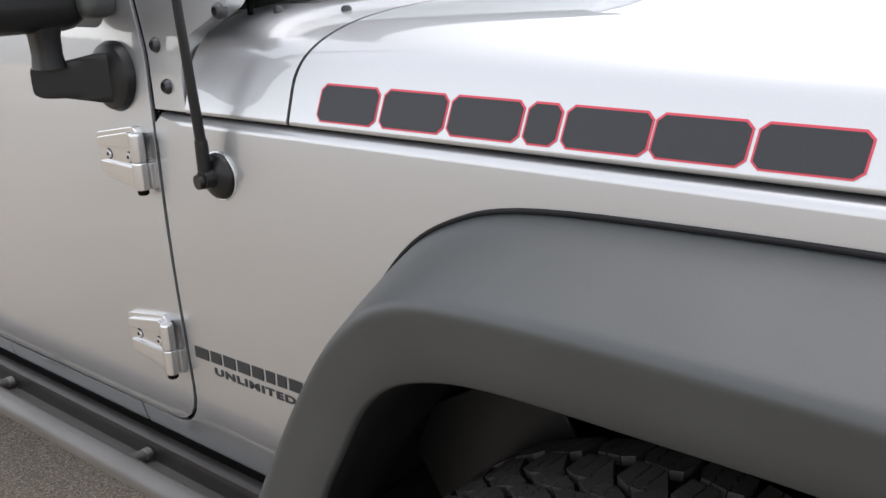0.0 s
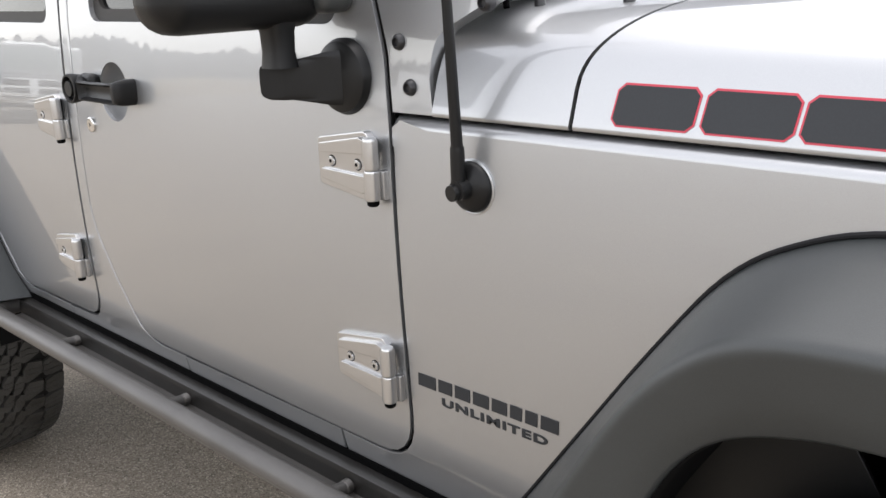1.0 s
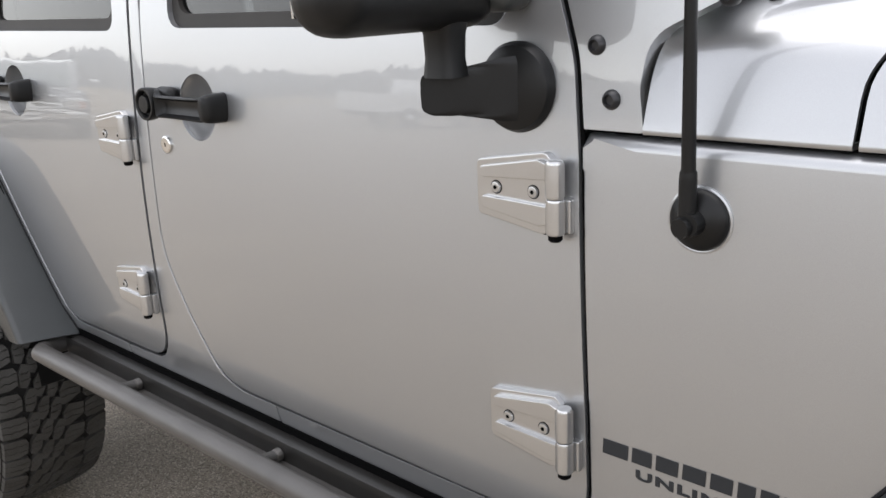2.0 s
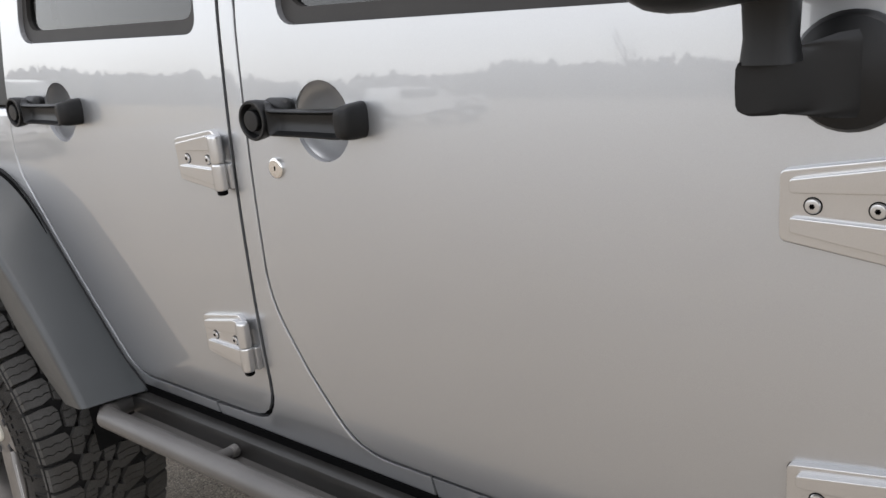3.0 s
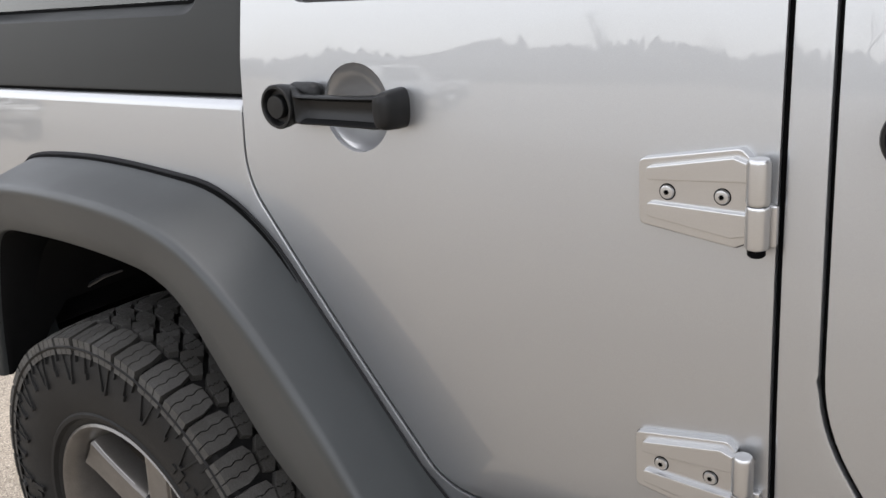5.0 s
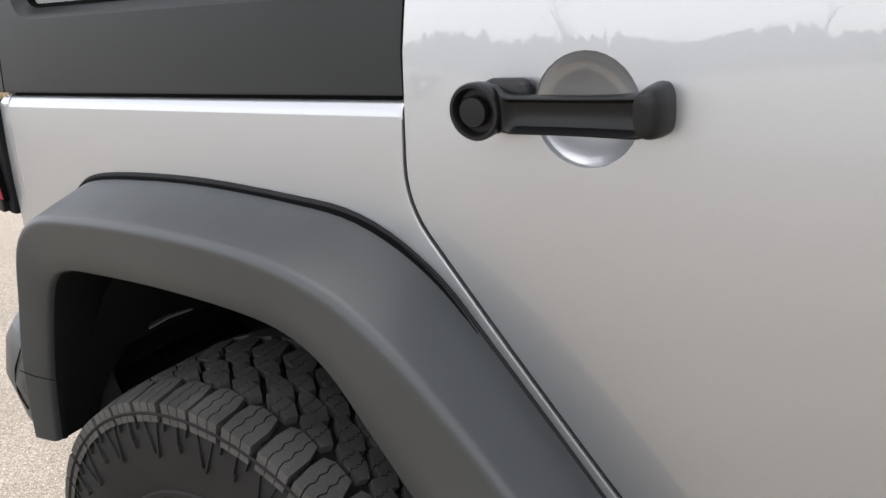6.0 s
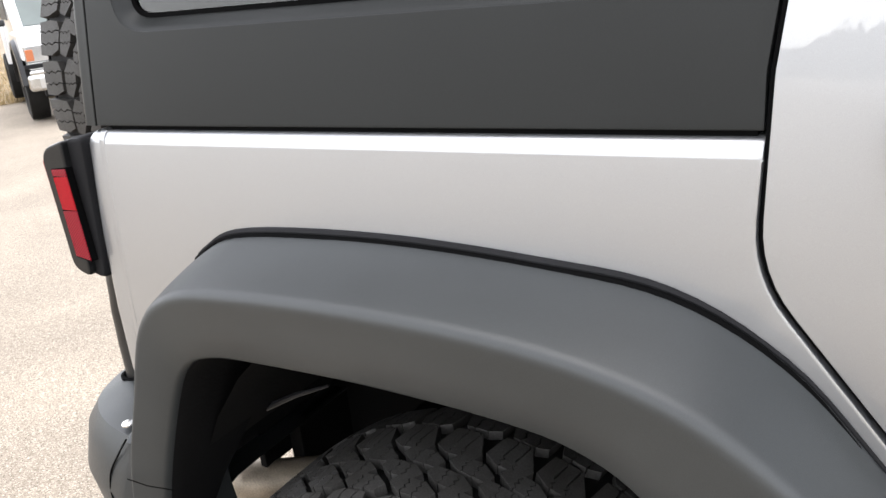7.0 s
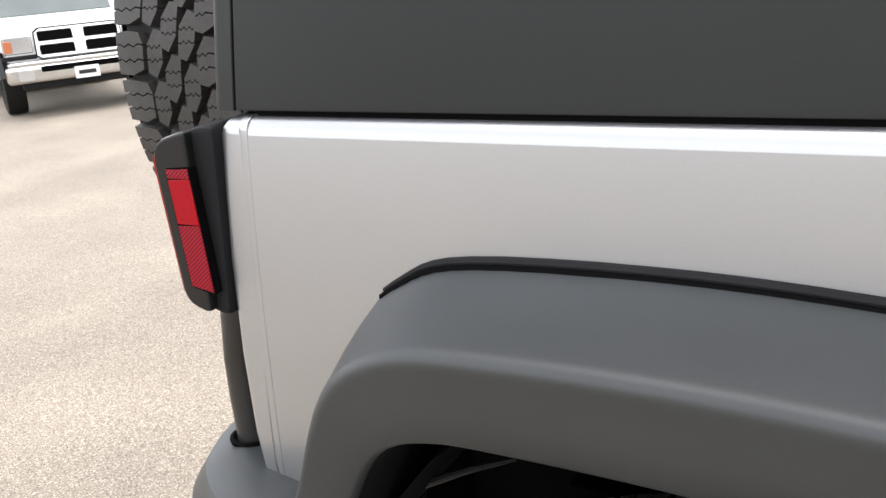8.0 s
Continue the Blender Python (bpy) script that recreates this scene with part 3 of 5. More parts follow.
def hinge(x, z, door):
    """A forged strap hinge: x is its plate's rear end, z the bolts' height."""
    bm = panel_bm(rounded([(x - 0.005, z + 0.0305, 0.008), (x + 0.095, z + 0.0465, 0.010), (x + 0.104, z + 0.037, 0.004), (x + 0.104, z - 0.041, 0.003), (x + 0.090, z - 0.0485, 0.006), (x - 0.005, z - 0.0345, 0.008)]),
                  thick=0.012, bevel=0.0020, lean=False, y=-0.009 + side_y(z))
    def wedge(pts, y, t):
        src = panel_bm(rounded(pts), thick=t, bevel=0.0022, lean=False, y=y + side_y(z))
        me = bpy.data.meshes.new("tmp")
        src.to_mesh(me)
        src.free()
        bm.from_mesh(me)
        bpy.data.meshes.remove(me)
    wedge([(x + 0.006, z + 0.0245, 0.004), (x + 0.090, z + 0.039, 0.006), (x + 0.104, z + 0.034, 0.002), (x + 0.104, z + 0.0165, 0.003), (x + 0.006, z + 0.0115, 0.004)], -0.0165, 0.010)
    wedge([(x + 0.006, z - 0.0105, 0.004), (x + 0.104, z - 0.0135, 0.003), (x + 0.104, z - 0.034, 0.002), (x + 0.088, z - 0.038, 0.005), (x + 0.006, z - 0.0250, 0.004)], -0.0150, 0.009)
    part("hinge", bm, M_HINGE, door, "silver forged strap hinge")
    # black plate just larger than the flange: added contact shade, not a part
    shade_rim = rounded([(x - 0.0062, z + 0.0295, 0.008), (x + 0.095, z + 0.0455, 0.010), (x + 0.1045, z + 0.036, 0.004), (x + 0.1045, z - 0.042, 0.003), (x + 0.090, z - 0.0500, 0.006), (x - 0.0062, z - 0.0360, 0.008)])
    part("hinge_gasket", panel_bm(shade_rim, thick=0.006, bevel=0.0, lean=False, y=-0.0035 + side_y(z)), M_SEAL_SHADE, door)
    kx, ky = x + 0.1135, side_y(z) - 0.0165
    bm = lathe_bm([(0.0095, z - 0.002), (0.0108, z + 0.001), (0.0108, z + 0.036), (0.0085, z + 0.040), (0.003, z + 0.041)], 20, "z", (kx, ky, 0))
    lathe_bm([(0.0095, z - 0.003), (0.0108, z - 0.006), (0.0108, z - 0.041), (0.0095, z - 0.043)], 20, "z", (kx, ky, 0), bm)
    part("hinge_knuckle", bm, M_HINGE, door)
    part("hinge_leaf", box_bm((0.013, 0.010, 0.040), (kx + 0.0085, side_y(z) - 0.0040, z - 0.0235), 0.003), M_HINGE, door, "hinge leaf on the pillar")
    part("hinge_bush", lathe_bm([(0.0082, z - 0.042), (0.0082, z - 0.049), (0.006, z - 0.051)], 16, "z", (kx, ky, 0)), M_SEAL_SHADE, door)
    for dx in (0.025, 0.0785):
        bm = lathe_bm([(0.0072, 0.001), (0.0072, -0.0014), (0.0062, -0.0028), (0.0046, -0.0032), (0.0002, -0.0032)], 18, "y", (x + dx, side_y(z) - 0.0088, z))
        part("hinge_bolt", bm, M_HINGE, door, "torx bolt")
        part("bolt_ring", lathe_bm([(0.0083, 0.001), (0.0083, -0.0005), (0.0070, -0.0007)], 18, "y", (x + dx, side_y(z) - 0.0088, z)), M_SEAL_SHADE, door)
        star = bmesh.new()
        for k in range(3):
            box_bm((0.0050, 0.0008, 0.0017), (x + dx, side_y(z) - 0.0120, z), 0, 1, star, Matrix.Rotation(k * math.pi / 3, 4, "Y"))
        part("bolt_recess", star, M_SEAL_SHADE, door)


def door_glass(outline, door, slider=None):
    """A pane in a rubber seal behind the window opening."""
    zs = [p[1] for p in outline]
    xs = [p[0] for p in outline]
    cx, cz = (min(xs) + max(xs)) / 2, (min(zs) + max(zs)) / 2
    w, h = max(xs) - min(xs), max(zs) - min(zs)
    grow = [Vector((cx + (p[0] - cx) * (1 + 0.02 / w), cz + (p[1] - cz) * (1 + 0.02 / h))) for p in outline]
    shrink = [Vector((cx + (p[0] - cx) * (1 - 0.036 / w), cz + (p[1] - cz) * (1 - 0.044 / h))) for p in outline]
    part("window_seal", panel_bm(grow, [shrink], thick=0.012, bevel=0.003, y=0.010), M_WSEAL, door)
    pane = panel_bm(grow, thick=0.004, bevel=0.0, y=0.018)
    ob = part("window_pane", pane, M_GLASS, door, "dark tinted glass")
    ob.visible_shadow = False
    if slider:
        part("window_bar", box_bm((0.018, 0.010, h), (slider, side_y(cz) + 0.012, cz), 0.002), M_SEAL_SHADE, door)


dish(*DISH_F, front_door)
dish(*DISH_R, rear_door)
handle(1.134, 1.188, front_door)
handle(0.414, 1.189, rear_door)
hinge(1.872, 1.1232, front_door)
hinge(1.8845, 0.8335, front_door)
hinge(0.9235, 1.1200, rear_door)
hinge(0.9185, 0.8220, rear_door)
door_glass(F_WIN, front_door)
door_glass(R_WIN, rear_door, 0.53)
bm = lathe_bm([(0.0148, 0.004), (0.0150, -0.0030), (0.0140, -0.0042), (0.0115, -0.0048), (0.0002, -0.0044)], 28, "y", (1.1540, side_y(1.1140), 1.1140))
part("door_lock", bm, M_CHROME, front_door, "bright metal key lock")
bm = box_bm((0.0016, 0.0012, 0.0066), (1.1540, side_y(1.1140) - 0.0046, 1.1140), 0.0003)
part("key_slot", bm, M_SEAL_SHADE, front_door)

# Hood and cowl over the middle.
HOOD_LINE = [(0.024, 1.1940), (0.0090, 1.1945), (0.0075, 1.197)] + [tuple(p) for p in spline(
    [(0.0080, 1.200), (0.0245, 1.250), (0.0400, 1.282), (0.0680, 1.306), (0.115, 1.322), (0.20, 1.332), (0.35, 1.339), (0.55, 1.343), (0.79, 1.344)], 4)]


def hood_profile(x):
    """(y, z) from the near lower edge up and over to the middle."""
    drop = 0.022 * max(0.0, x - 2.3)
    base = HOOD_LINE
    return [(y, z - drop * max(0.0, (z - 1.25) / 0.1)) for y, z in base]


def rear_edge(z, low, k):
    """The sweep of a seam forward with height."""
    return low + k * max(0.0, (z - 1.24) / 0.08) ** 2


def lid(name, low0, k0, x1, low1=None, k1=0.0, cols=16):
    n = len(hood_profile(2.3))
    rows = []
    for j in range(cols + 1):
        near, row = [], []
        t = j / cols
        for i in range(n):
            y, z = hood_profile(2.3)[i]
            a = rear_edge(z, low0, k0)
            b = x1 if low1 is None else rear_edge(z, low1, k1)
            x = a + (b - a) * t
            y, z = hood_profile(x)[i]
            near.append((x, y, z))
        row = near + [(x, 2 * MID - y, z) for x, y, z in reversed(near[:-1])]
        rows.append(row)
    bm = grid_bm(rows)
    bmesh.ops.recalc_face_normals(bm, faces=bm.faces)
    bmesh.ops.solidify(bm, geom=bm.faces[:], thickness=0.006)
    return part(name, bm, M_PAINT, CAR, weighted=False, sharp=50)


hood = lid("hood", 2.2885, 0.058, 3.36)
cowl = lid("cowl", 2.0785, 0.014, None, 2.2830, 0.058, 8)
part("hood_gap_seal", box_bm((1.33, 0.03, 0.03), (2.70, 0.042, 1.180)), M_SEAL_SHADE, CAR)
part("engine_bay", box_bm((1.25, 1.40, 0.20), (2.72, MID, 1.09), 0.02), M_DARK, CAR)
part("grille_panel", box_bm((0.05, 1.30, 0.62), (3.36, MID, 1.0), 0.02, 3), M_PAINT, CAR)
part("front_bumper", box_bm((0.22, 1.5, 0.22), (3.52, MID, 0.62), 0.06, 3), M_PLASTIC, CAR)

# Windscreen frame: a side plate on the cowl and the cross members.
plate = rounded([(2.0068, 1.1955), (2.0790, 1.1955, 0.004), (2.0715, 1.24, 0.06), (2.0800, 1.292, 0.05), (2.19, 1.342, 0.02), (2.10, 1.42, 0.03), (1.84, 1.82), (1.815, 1.82), (1.9985, 1.272, 0.15)])
screen = part("windscreen_frame", panel_bm(plate, thick=0.03, bevel=0.006, y=0.004), M_PAINT, CAR)
part("windscreen_frame_far", far(panel_bm(plate, thick=0.03, bevel=0.006, y=0.004)), M_PAINT, CAR)
for x, z, h in ((2.12, 1.375, 0.07), (1.845, 1.79, 0.07)):
    part("windscreen_rail", box_bm((0.03, 1.50, h), (x, MID, z), 0.008, 2, None, Matrix.Rotation(radians(-28), 4, "Y")), M_PAINT, CAR)
pane = part("windscreen", box_bm((0.006, 1.44, 0.46), (1.985, MID, 1.58), 0, 1, None, Matrix.Rotation(radians(-33), 4, "Y")), M_WGLASS, CAR, "clear windscreen glass")
pane.visible_shadow = False
for x, z in ((2.160, 1.329), (2.0187, 1.2835), (2.0395, 1.2280)):
    bm = lathe_bm([(0.0108, 0.006), (0.0108, -0.001), (0.0085, -0.0055), (0.0058, -0.007), (0.0048, -0.003), (0.0002, -0.003)], 22, "y", (x, side_y(z) + 0.004, z))
    part("frame_bolt", bm, M_BOLT, CAR, "black domed bolt")
for x, y in ((2.165, 0.115), (2.282, 0.127), (2.20, 0.40)):
    z = 1.3235
    part("cowl_bolt", lathe_bm([(0.007, -0.004), (0.007, 0.003), (0.005, 0.006), (0.0002, 0.007)], 16, "z", (x, y, z)), M_BOLT, CAR)
part("washer_hose", tube_bm(spline([(2.125, 0.10, 1.32), (2.115, 0.11, 1.345), (2.10, 0.13, 1.375), (2.06, 0.16, 1.40)], 4), 0.004, 8), M_SEAL_SHADE, CAR)

# Antenna.
mast = part("antenna", tube_bm([(2.1450, -0.020, 1.113), (2.1452, -0.0205, 1.160), (2.1455, -0.021, 1.1675), (2.1455, -0.0211, 1.170), (2.148, -0.032, 1.33), (2.152, -0.050, 1.70)],
                               [0.0092, 0.0088, 0.0085, 0.0072, 0.0060, 0.0035], 14), M_HANDLE, CAR, "black whip antenna")
bm = lathe_bm([(0.031, 0.004), (0.0315, -0.003), (0.029, -0.008), (0.021, -0.012), (0.013, -0.015), (0.012, -0.030), (0.0002, -0.030)], 32, "y", (2.1485, side_y(1.1165), 1.1165))
part("antenna_base", bm, M_HANDLE, mast)
part("antenna_elbow", tube_bm([(2.1475, -0.010, 1.115), (2.144, -0.034, 1.114)], [0.012, 0.0098], 16), M_HANDLE, mast)
part("antenna_ring", lathe_bm([(0.0345, 0.002), (0.0345, -0.0012), (0.0325, -0.002), (0.030, -0.001)], 36, "y", (2.1485, side_y(1.1165), 1.1160)), M_PAINT, mast)

# Door mirror: a dish on the door, an arm, a post and a large head.
bm = lathe_bm([(0.0505, 0.006), (0.051, -0.004), (0.047, -0.012), (0.036, -0.017), (0.0002, -0.018)], 36, "y", (1.9135, side_y(1.2375), 1.2375))
mirror = part("door_mirror", bm, M_HANDLE, CAR, "black plastic door mirror")
rows = []
for x, y, h, w in spline([(1.925, -0.006, 0.036, 0.034), (1.905, -0.030, 0.030, 0.030), (1.885, -0.050, 0.026, 0.025), (1.872, -0.066, 0.0255, 0.024), (1.864, -0.076, 0.022, 0.018)], 4):
    ring = []
    for k in range(16):
        a = 2 * math.pi * k / 16
        c, s = math.cos(a), math.sin(a)
        q = 0.45
        cu, su = math.copysign(abs(c) ** q, c), math.copysign(abs(s) ** q, s)
        ring.append((x + 0.66 * w * cu, y + 0.66 * w * cu, 1.2385 + h * su - 0.001))
    rows.append(ring)
bm = grid_bm(rows, None, True)
bm.verts.ensure_lookup_table()
bm.faces.new([bm.verts[i] for i in range(16)])
bm.faces.new([bm.verts[len(bm.verts) - 16 + i] for i in range(16)])
part("mirror_arm", bm, M_HANDLE, mirror)
rows = []
for z, r in ((1.255, 0.0225), (1.275, 0.0200), (1.30, 0.0210), (1.325, 0.027)):
    rows.append([(1.8740 + r * math.copysign(abs(math.cos(a)) ** 0.6, math.cos(a)), -0.0690 + r * 0.9 * math.copysign(abs(math.sin(a)) ** 0.6, math.sin(a)), z)
                 for a in [2 * math.pi * k / 18 for k in range(18)]])
part("mirror_post", grid_bm(rows, None, True), M_HANDLE, mirror)
bm = box_bm((0.095, 0.245, 0.185), (1.865, -0.125, 1.397), 0.038, 5)
part("mirror_head", bm, M_HANDLE, mirror)
part("mirror_glass", box_bm((0.004, 0.20, 0.145), (1.8155, -0.125, 1.397), 0.0), M_CHROME, mirror)
mirror.location.x = 0.007
part("mirror_stay", box_bm((0.055, 0.06, 0.06), (1.905, -0.005, 1.350), 0.02, 4), M_PLASTIC, mirror)


# ---- flares ----
def flare(stations, name):
    """Loft a flare: at each station the line on the body, the outer crease and the lower lip, each in x and z."""
    rows = []
    for ax, az, cx, cz, lx, lz in spline(stations, 5):
        a, c, l = Vector((ax, 0.004 + side_y(az), az)), Vector((cx, -0.120, cz)), Vector((lx - 0.009, -0.096, lz - 0.014))
        p0, p1 = c.lerp(a, 0.12), c.lerp(l, 0.16)
        swell = Vector((0, -0.5, 0.5)) if abs(az - cz) > abs(ax - cx) * 0.6 else Vector((-0.6 if ax < cx else 0.6, -0.5, 0.2))
        row = [a + Vector((0, 0.02, 0)), a, a.lerp(p0, 0.33) + swell * 0.003, a.lerp(p0, 0.66) + swell * 0.0025]
        for k in range(7):
            t = k / 6
            row.append(p0 * (1 - t) ** 2 + c * 2 * t * (1 - t) + p1 * t * t)
        n = (l - c).normalized()
        row += [p1.lerp(l, 0.5), l - n * 0.004, l + Vector((0, 0.003, 0)), l + Vector((0, 0.012, 0)) + n * 0.001, l + Vector((0, 0.05, 0)) - n * 0.004, l + Vector((0, 0.115, 0)) - n * 0.01]
        rows.append(row)
    bm = grid_bm(rows)
    bmesh.ops.recalc_face_normals(bm, faces=bm.faces)
    bmesh.ops.solidify(bm, geom=bm.faces[:], thickness=0.004)
    ob = part(name, bm, M_PLASTIC, CAR, "textured black plastic fender flare", weighted=False, sharp=60)
    # dark rubber edging where the flare meets the paint
    pts = [Vector((p[0], side_y(p[1]) - 0.001, p[1])) for p in spline([s_[:2] for s_ in stations], 5)  if p[1] > 1.035 or p[0] > 0.2]
    part("flare_seal", tube_bm(pts, [0.0026 + (0.0026 if p.x < 1.0 else 0.0004) * min(1.0, max(0.0, (p.z - 1.02) / 0.06)) for p in pts], 8), M_LINER, ob, "dark rubber edging")
    # a black tube below the edging stands in for the shadow between flare and body
    low = [p + Vector((0, -0.0060, -0.0042)) for p in pts if p.x < 1.0 and p.z > (1.02 if p.x < 0 else 0.86)]
    if low:
        part("edging_gap", tube_bm(low, [0.0012 + 0.0030 * min(1.0, max(0.0, (p.z - 0.88) / 0.16)) for p in low], 8), M_SEAL_SHADE, ob)
    # the black inner liner begins a little way in from the lip
    rows = []
    for ax, az, cx, cz, lx, lz in spline(stations, 5):
        l = Vector((lx - 0.009, -0.096, lz - 0.014))
        n = (l - Vector((cx, -0.120, cz))).normalized()
        deep = float(np.interp(lz, (0.65, 0.71, 0.75, 0.81, 0.88, 0.95), (0.080, 0.095, 0.130, 0.170, 0.23, 0.46)))
        rows.append([l + Vector((0, y, 0)) + n * d for y, d in ((0.010, 0.0015), (0.016, 0.004), (deep * 0.26, 0.001), (deep * 0.43, 0.0), (deep, 0.0))])
    part("flare_liner", grid_bm(rows), M_DARK, ob, "black wheel-arch liner", weighted=False)
    return ob


REAR_FLARE = [
    (-0.402, 0.645, -0.421, 0.656, -0.390, 0.652), (-0.385, 0.78, -0.398, 0.79, -0.356, 0.78), (-0.365, 0.9, -0.357, 0.9, -0.305, 0.905), (-0.345, 1.01, -0.318, 0.995, -0.272, 0.955),
    (-0.302, 1.054, -0.262, 1.039, -0.225, 0.974), (-0.235, 1.076, -0.175, 1.051, -0.15, 0.978), (-0.05, 1.082, -0.01, 1.053, -0.02, 0.977), (0.13, 1.072, 0.15, 1.043, 0.115, 0.968),
    (0.250, 1.056, 0.262, 1.018, 0.198, 0.953), (0.345, 1.005, 0.338, 0.979, 0.26, 0.916), (0.42, 0.922, 0.42, 0.910, 0.32, 0.838), (0.53, 0.782, 0.528, 0.79, 0.41, 0.722),
    (0.636, 0.635, 0.625, 0.65, 0.515, 0.636)]
FRONT_FLARE = [
    (2.165, 0.64, 2.262, 0.645, 2.375, 0.645), (2.240, 0.745, 2.308, 0.745, 2.405, 0.765), (2.322, 0.862, 2.370, 0.86, 2.447, 0.85), (2.405, 0.980, 2.428, 0.955, 2.487, 0.92),
    (2.475, 1.068, 2.483, 1.018, 2.532, 0.962), (2.54, 1.112, 2.548, 1.058, 2.59, 0.985), (2.628, 1.137, 2.640, 1.071, 2.663, 0.996), (2.8, 1.146, 2.81, 1.073, 2.798, 0.998),
    (3.05, 1.148, 3.05, 1.066, 3.018, 0.995), (3.28, 1.136, 3.26, 1.045, 3.208, 0.97), (3.38, 1.055, 3.37, 0.97, 3.298, 0.9), (3.41, 0.93, 3.41, 0.88, 3.348, 0.85)]
rear_flare = flare(REAR_FLARE, "rear_flare")
front_flare = flare(FRONT_FLARE, "front_flare")
part("flare_seam", tube_bm([(-0.399, -0.1215, 0.782), (-0.375, -0.1135, 0.773), (-0.347, -0.0985, 0.764)], 0.0007, 6), M_SEAL_SHADE, rear_flare)
# Wheel-house liners and the frame behind the wheels.
for x0, name in ((0.0, "rear_liner"), (2.775, "front_liner")):
    rows = []
    for k in range(17):
        a = (math.pi if x0 > 1 else math.pi - 0.55) * (k / 16)
        sx, sz = (0.44, 0.56) if x0 < 1 else (0.50, 0.58)
        rows.append([(x0 + sx * math.cos(a) * (1.12 if math.cos(a) < 0 else 1.0) ** 0, y, 0.46 + sz * math.sin(a)) for y in (-0.02, 0.12, 0.46)])
    ob = part(name, grid_bm(rows), M_DARK, CAR)
    part("wheelhouse_wall", box_bm((1.04, 0.02, 0.74), (x0, 0.42, 0.78), 0.01), M_DARK, CAR)
part("frame_rail", box_bm((3.70, 0.07, 0.13), (1.55, 0.36, 0.58), 0.01), M_DARK, CAR)
part("frame_rail_far", box_bm((4.0, 0.07, 0.13), (1.4, 1.22, 0.58), 0.01), M_DARK, CAR)
for x0 in (0.0, 2.775):
    part("axle", tube_bm([(x0, 0.10, 0.398), (x0, 1.48, 0.398)], 0.045, 16), M_DARK, CAR)
part("flare_brace", tube_bm([(-0.37, 0.10, 0.768), (-0.32, 0.11, 0.792), (-0.27, 0.125, 0.808)], [0.005, 0.004, 0.002], 8), M_BOLT, CAR, "dark steel flare brace")
part("splash_shield", box_bm((0.30, 0.008, 0.34), (2.49, 0.20, 0.64), 0.003, 2, None, Matrix.Rotation(radians(-32), 4, "Y")), M_TRIM, CAR)
part("crossmember", box_bm((0.015, 0.68, 0.30), (-0.530, 0.560, 0.705), 0.004), M_DARK, CAR)
part("rear_crossmember", box_bm((0.03, 0.66, 0.22), (-0.500, 0.605, 0.510), 0.006), M_DARK, CAR)
part("rear_inner_panel", box_bm((0.012, 0.34, 0.41), (-0.445, 0.200, 0.890), 0.004), M_DARK, CAR)
part("muffler", lathe_bm([(0.010, -0.080), (0.024, -0.077), (0.032, -0.068), (0.036, -0.052), (0.036, 0.42), (0.030, 0.435), (0.01, 0.44)], 28, "y", (-0.518, 0.240, 0.524), turn=Matrix.Rotation(radians(-62), 3, "Z")), M_STEEL, CAR, "tan steel muffler")
part("tail_pipe", tube_bm([(-0.17, 0.54, 0.49), (-0.10, 0.60, 0.50), (0.2, 0.62, 0.52)], 0.025, 14), M_STEEL, CAR)


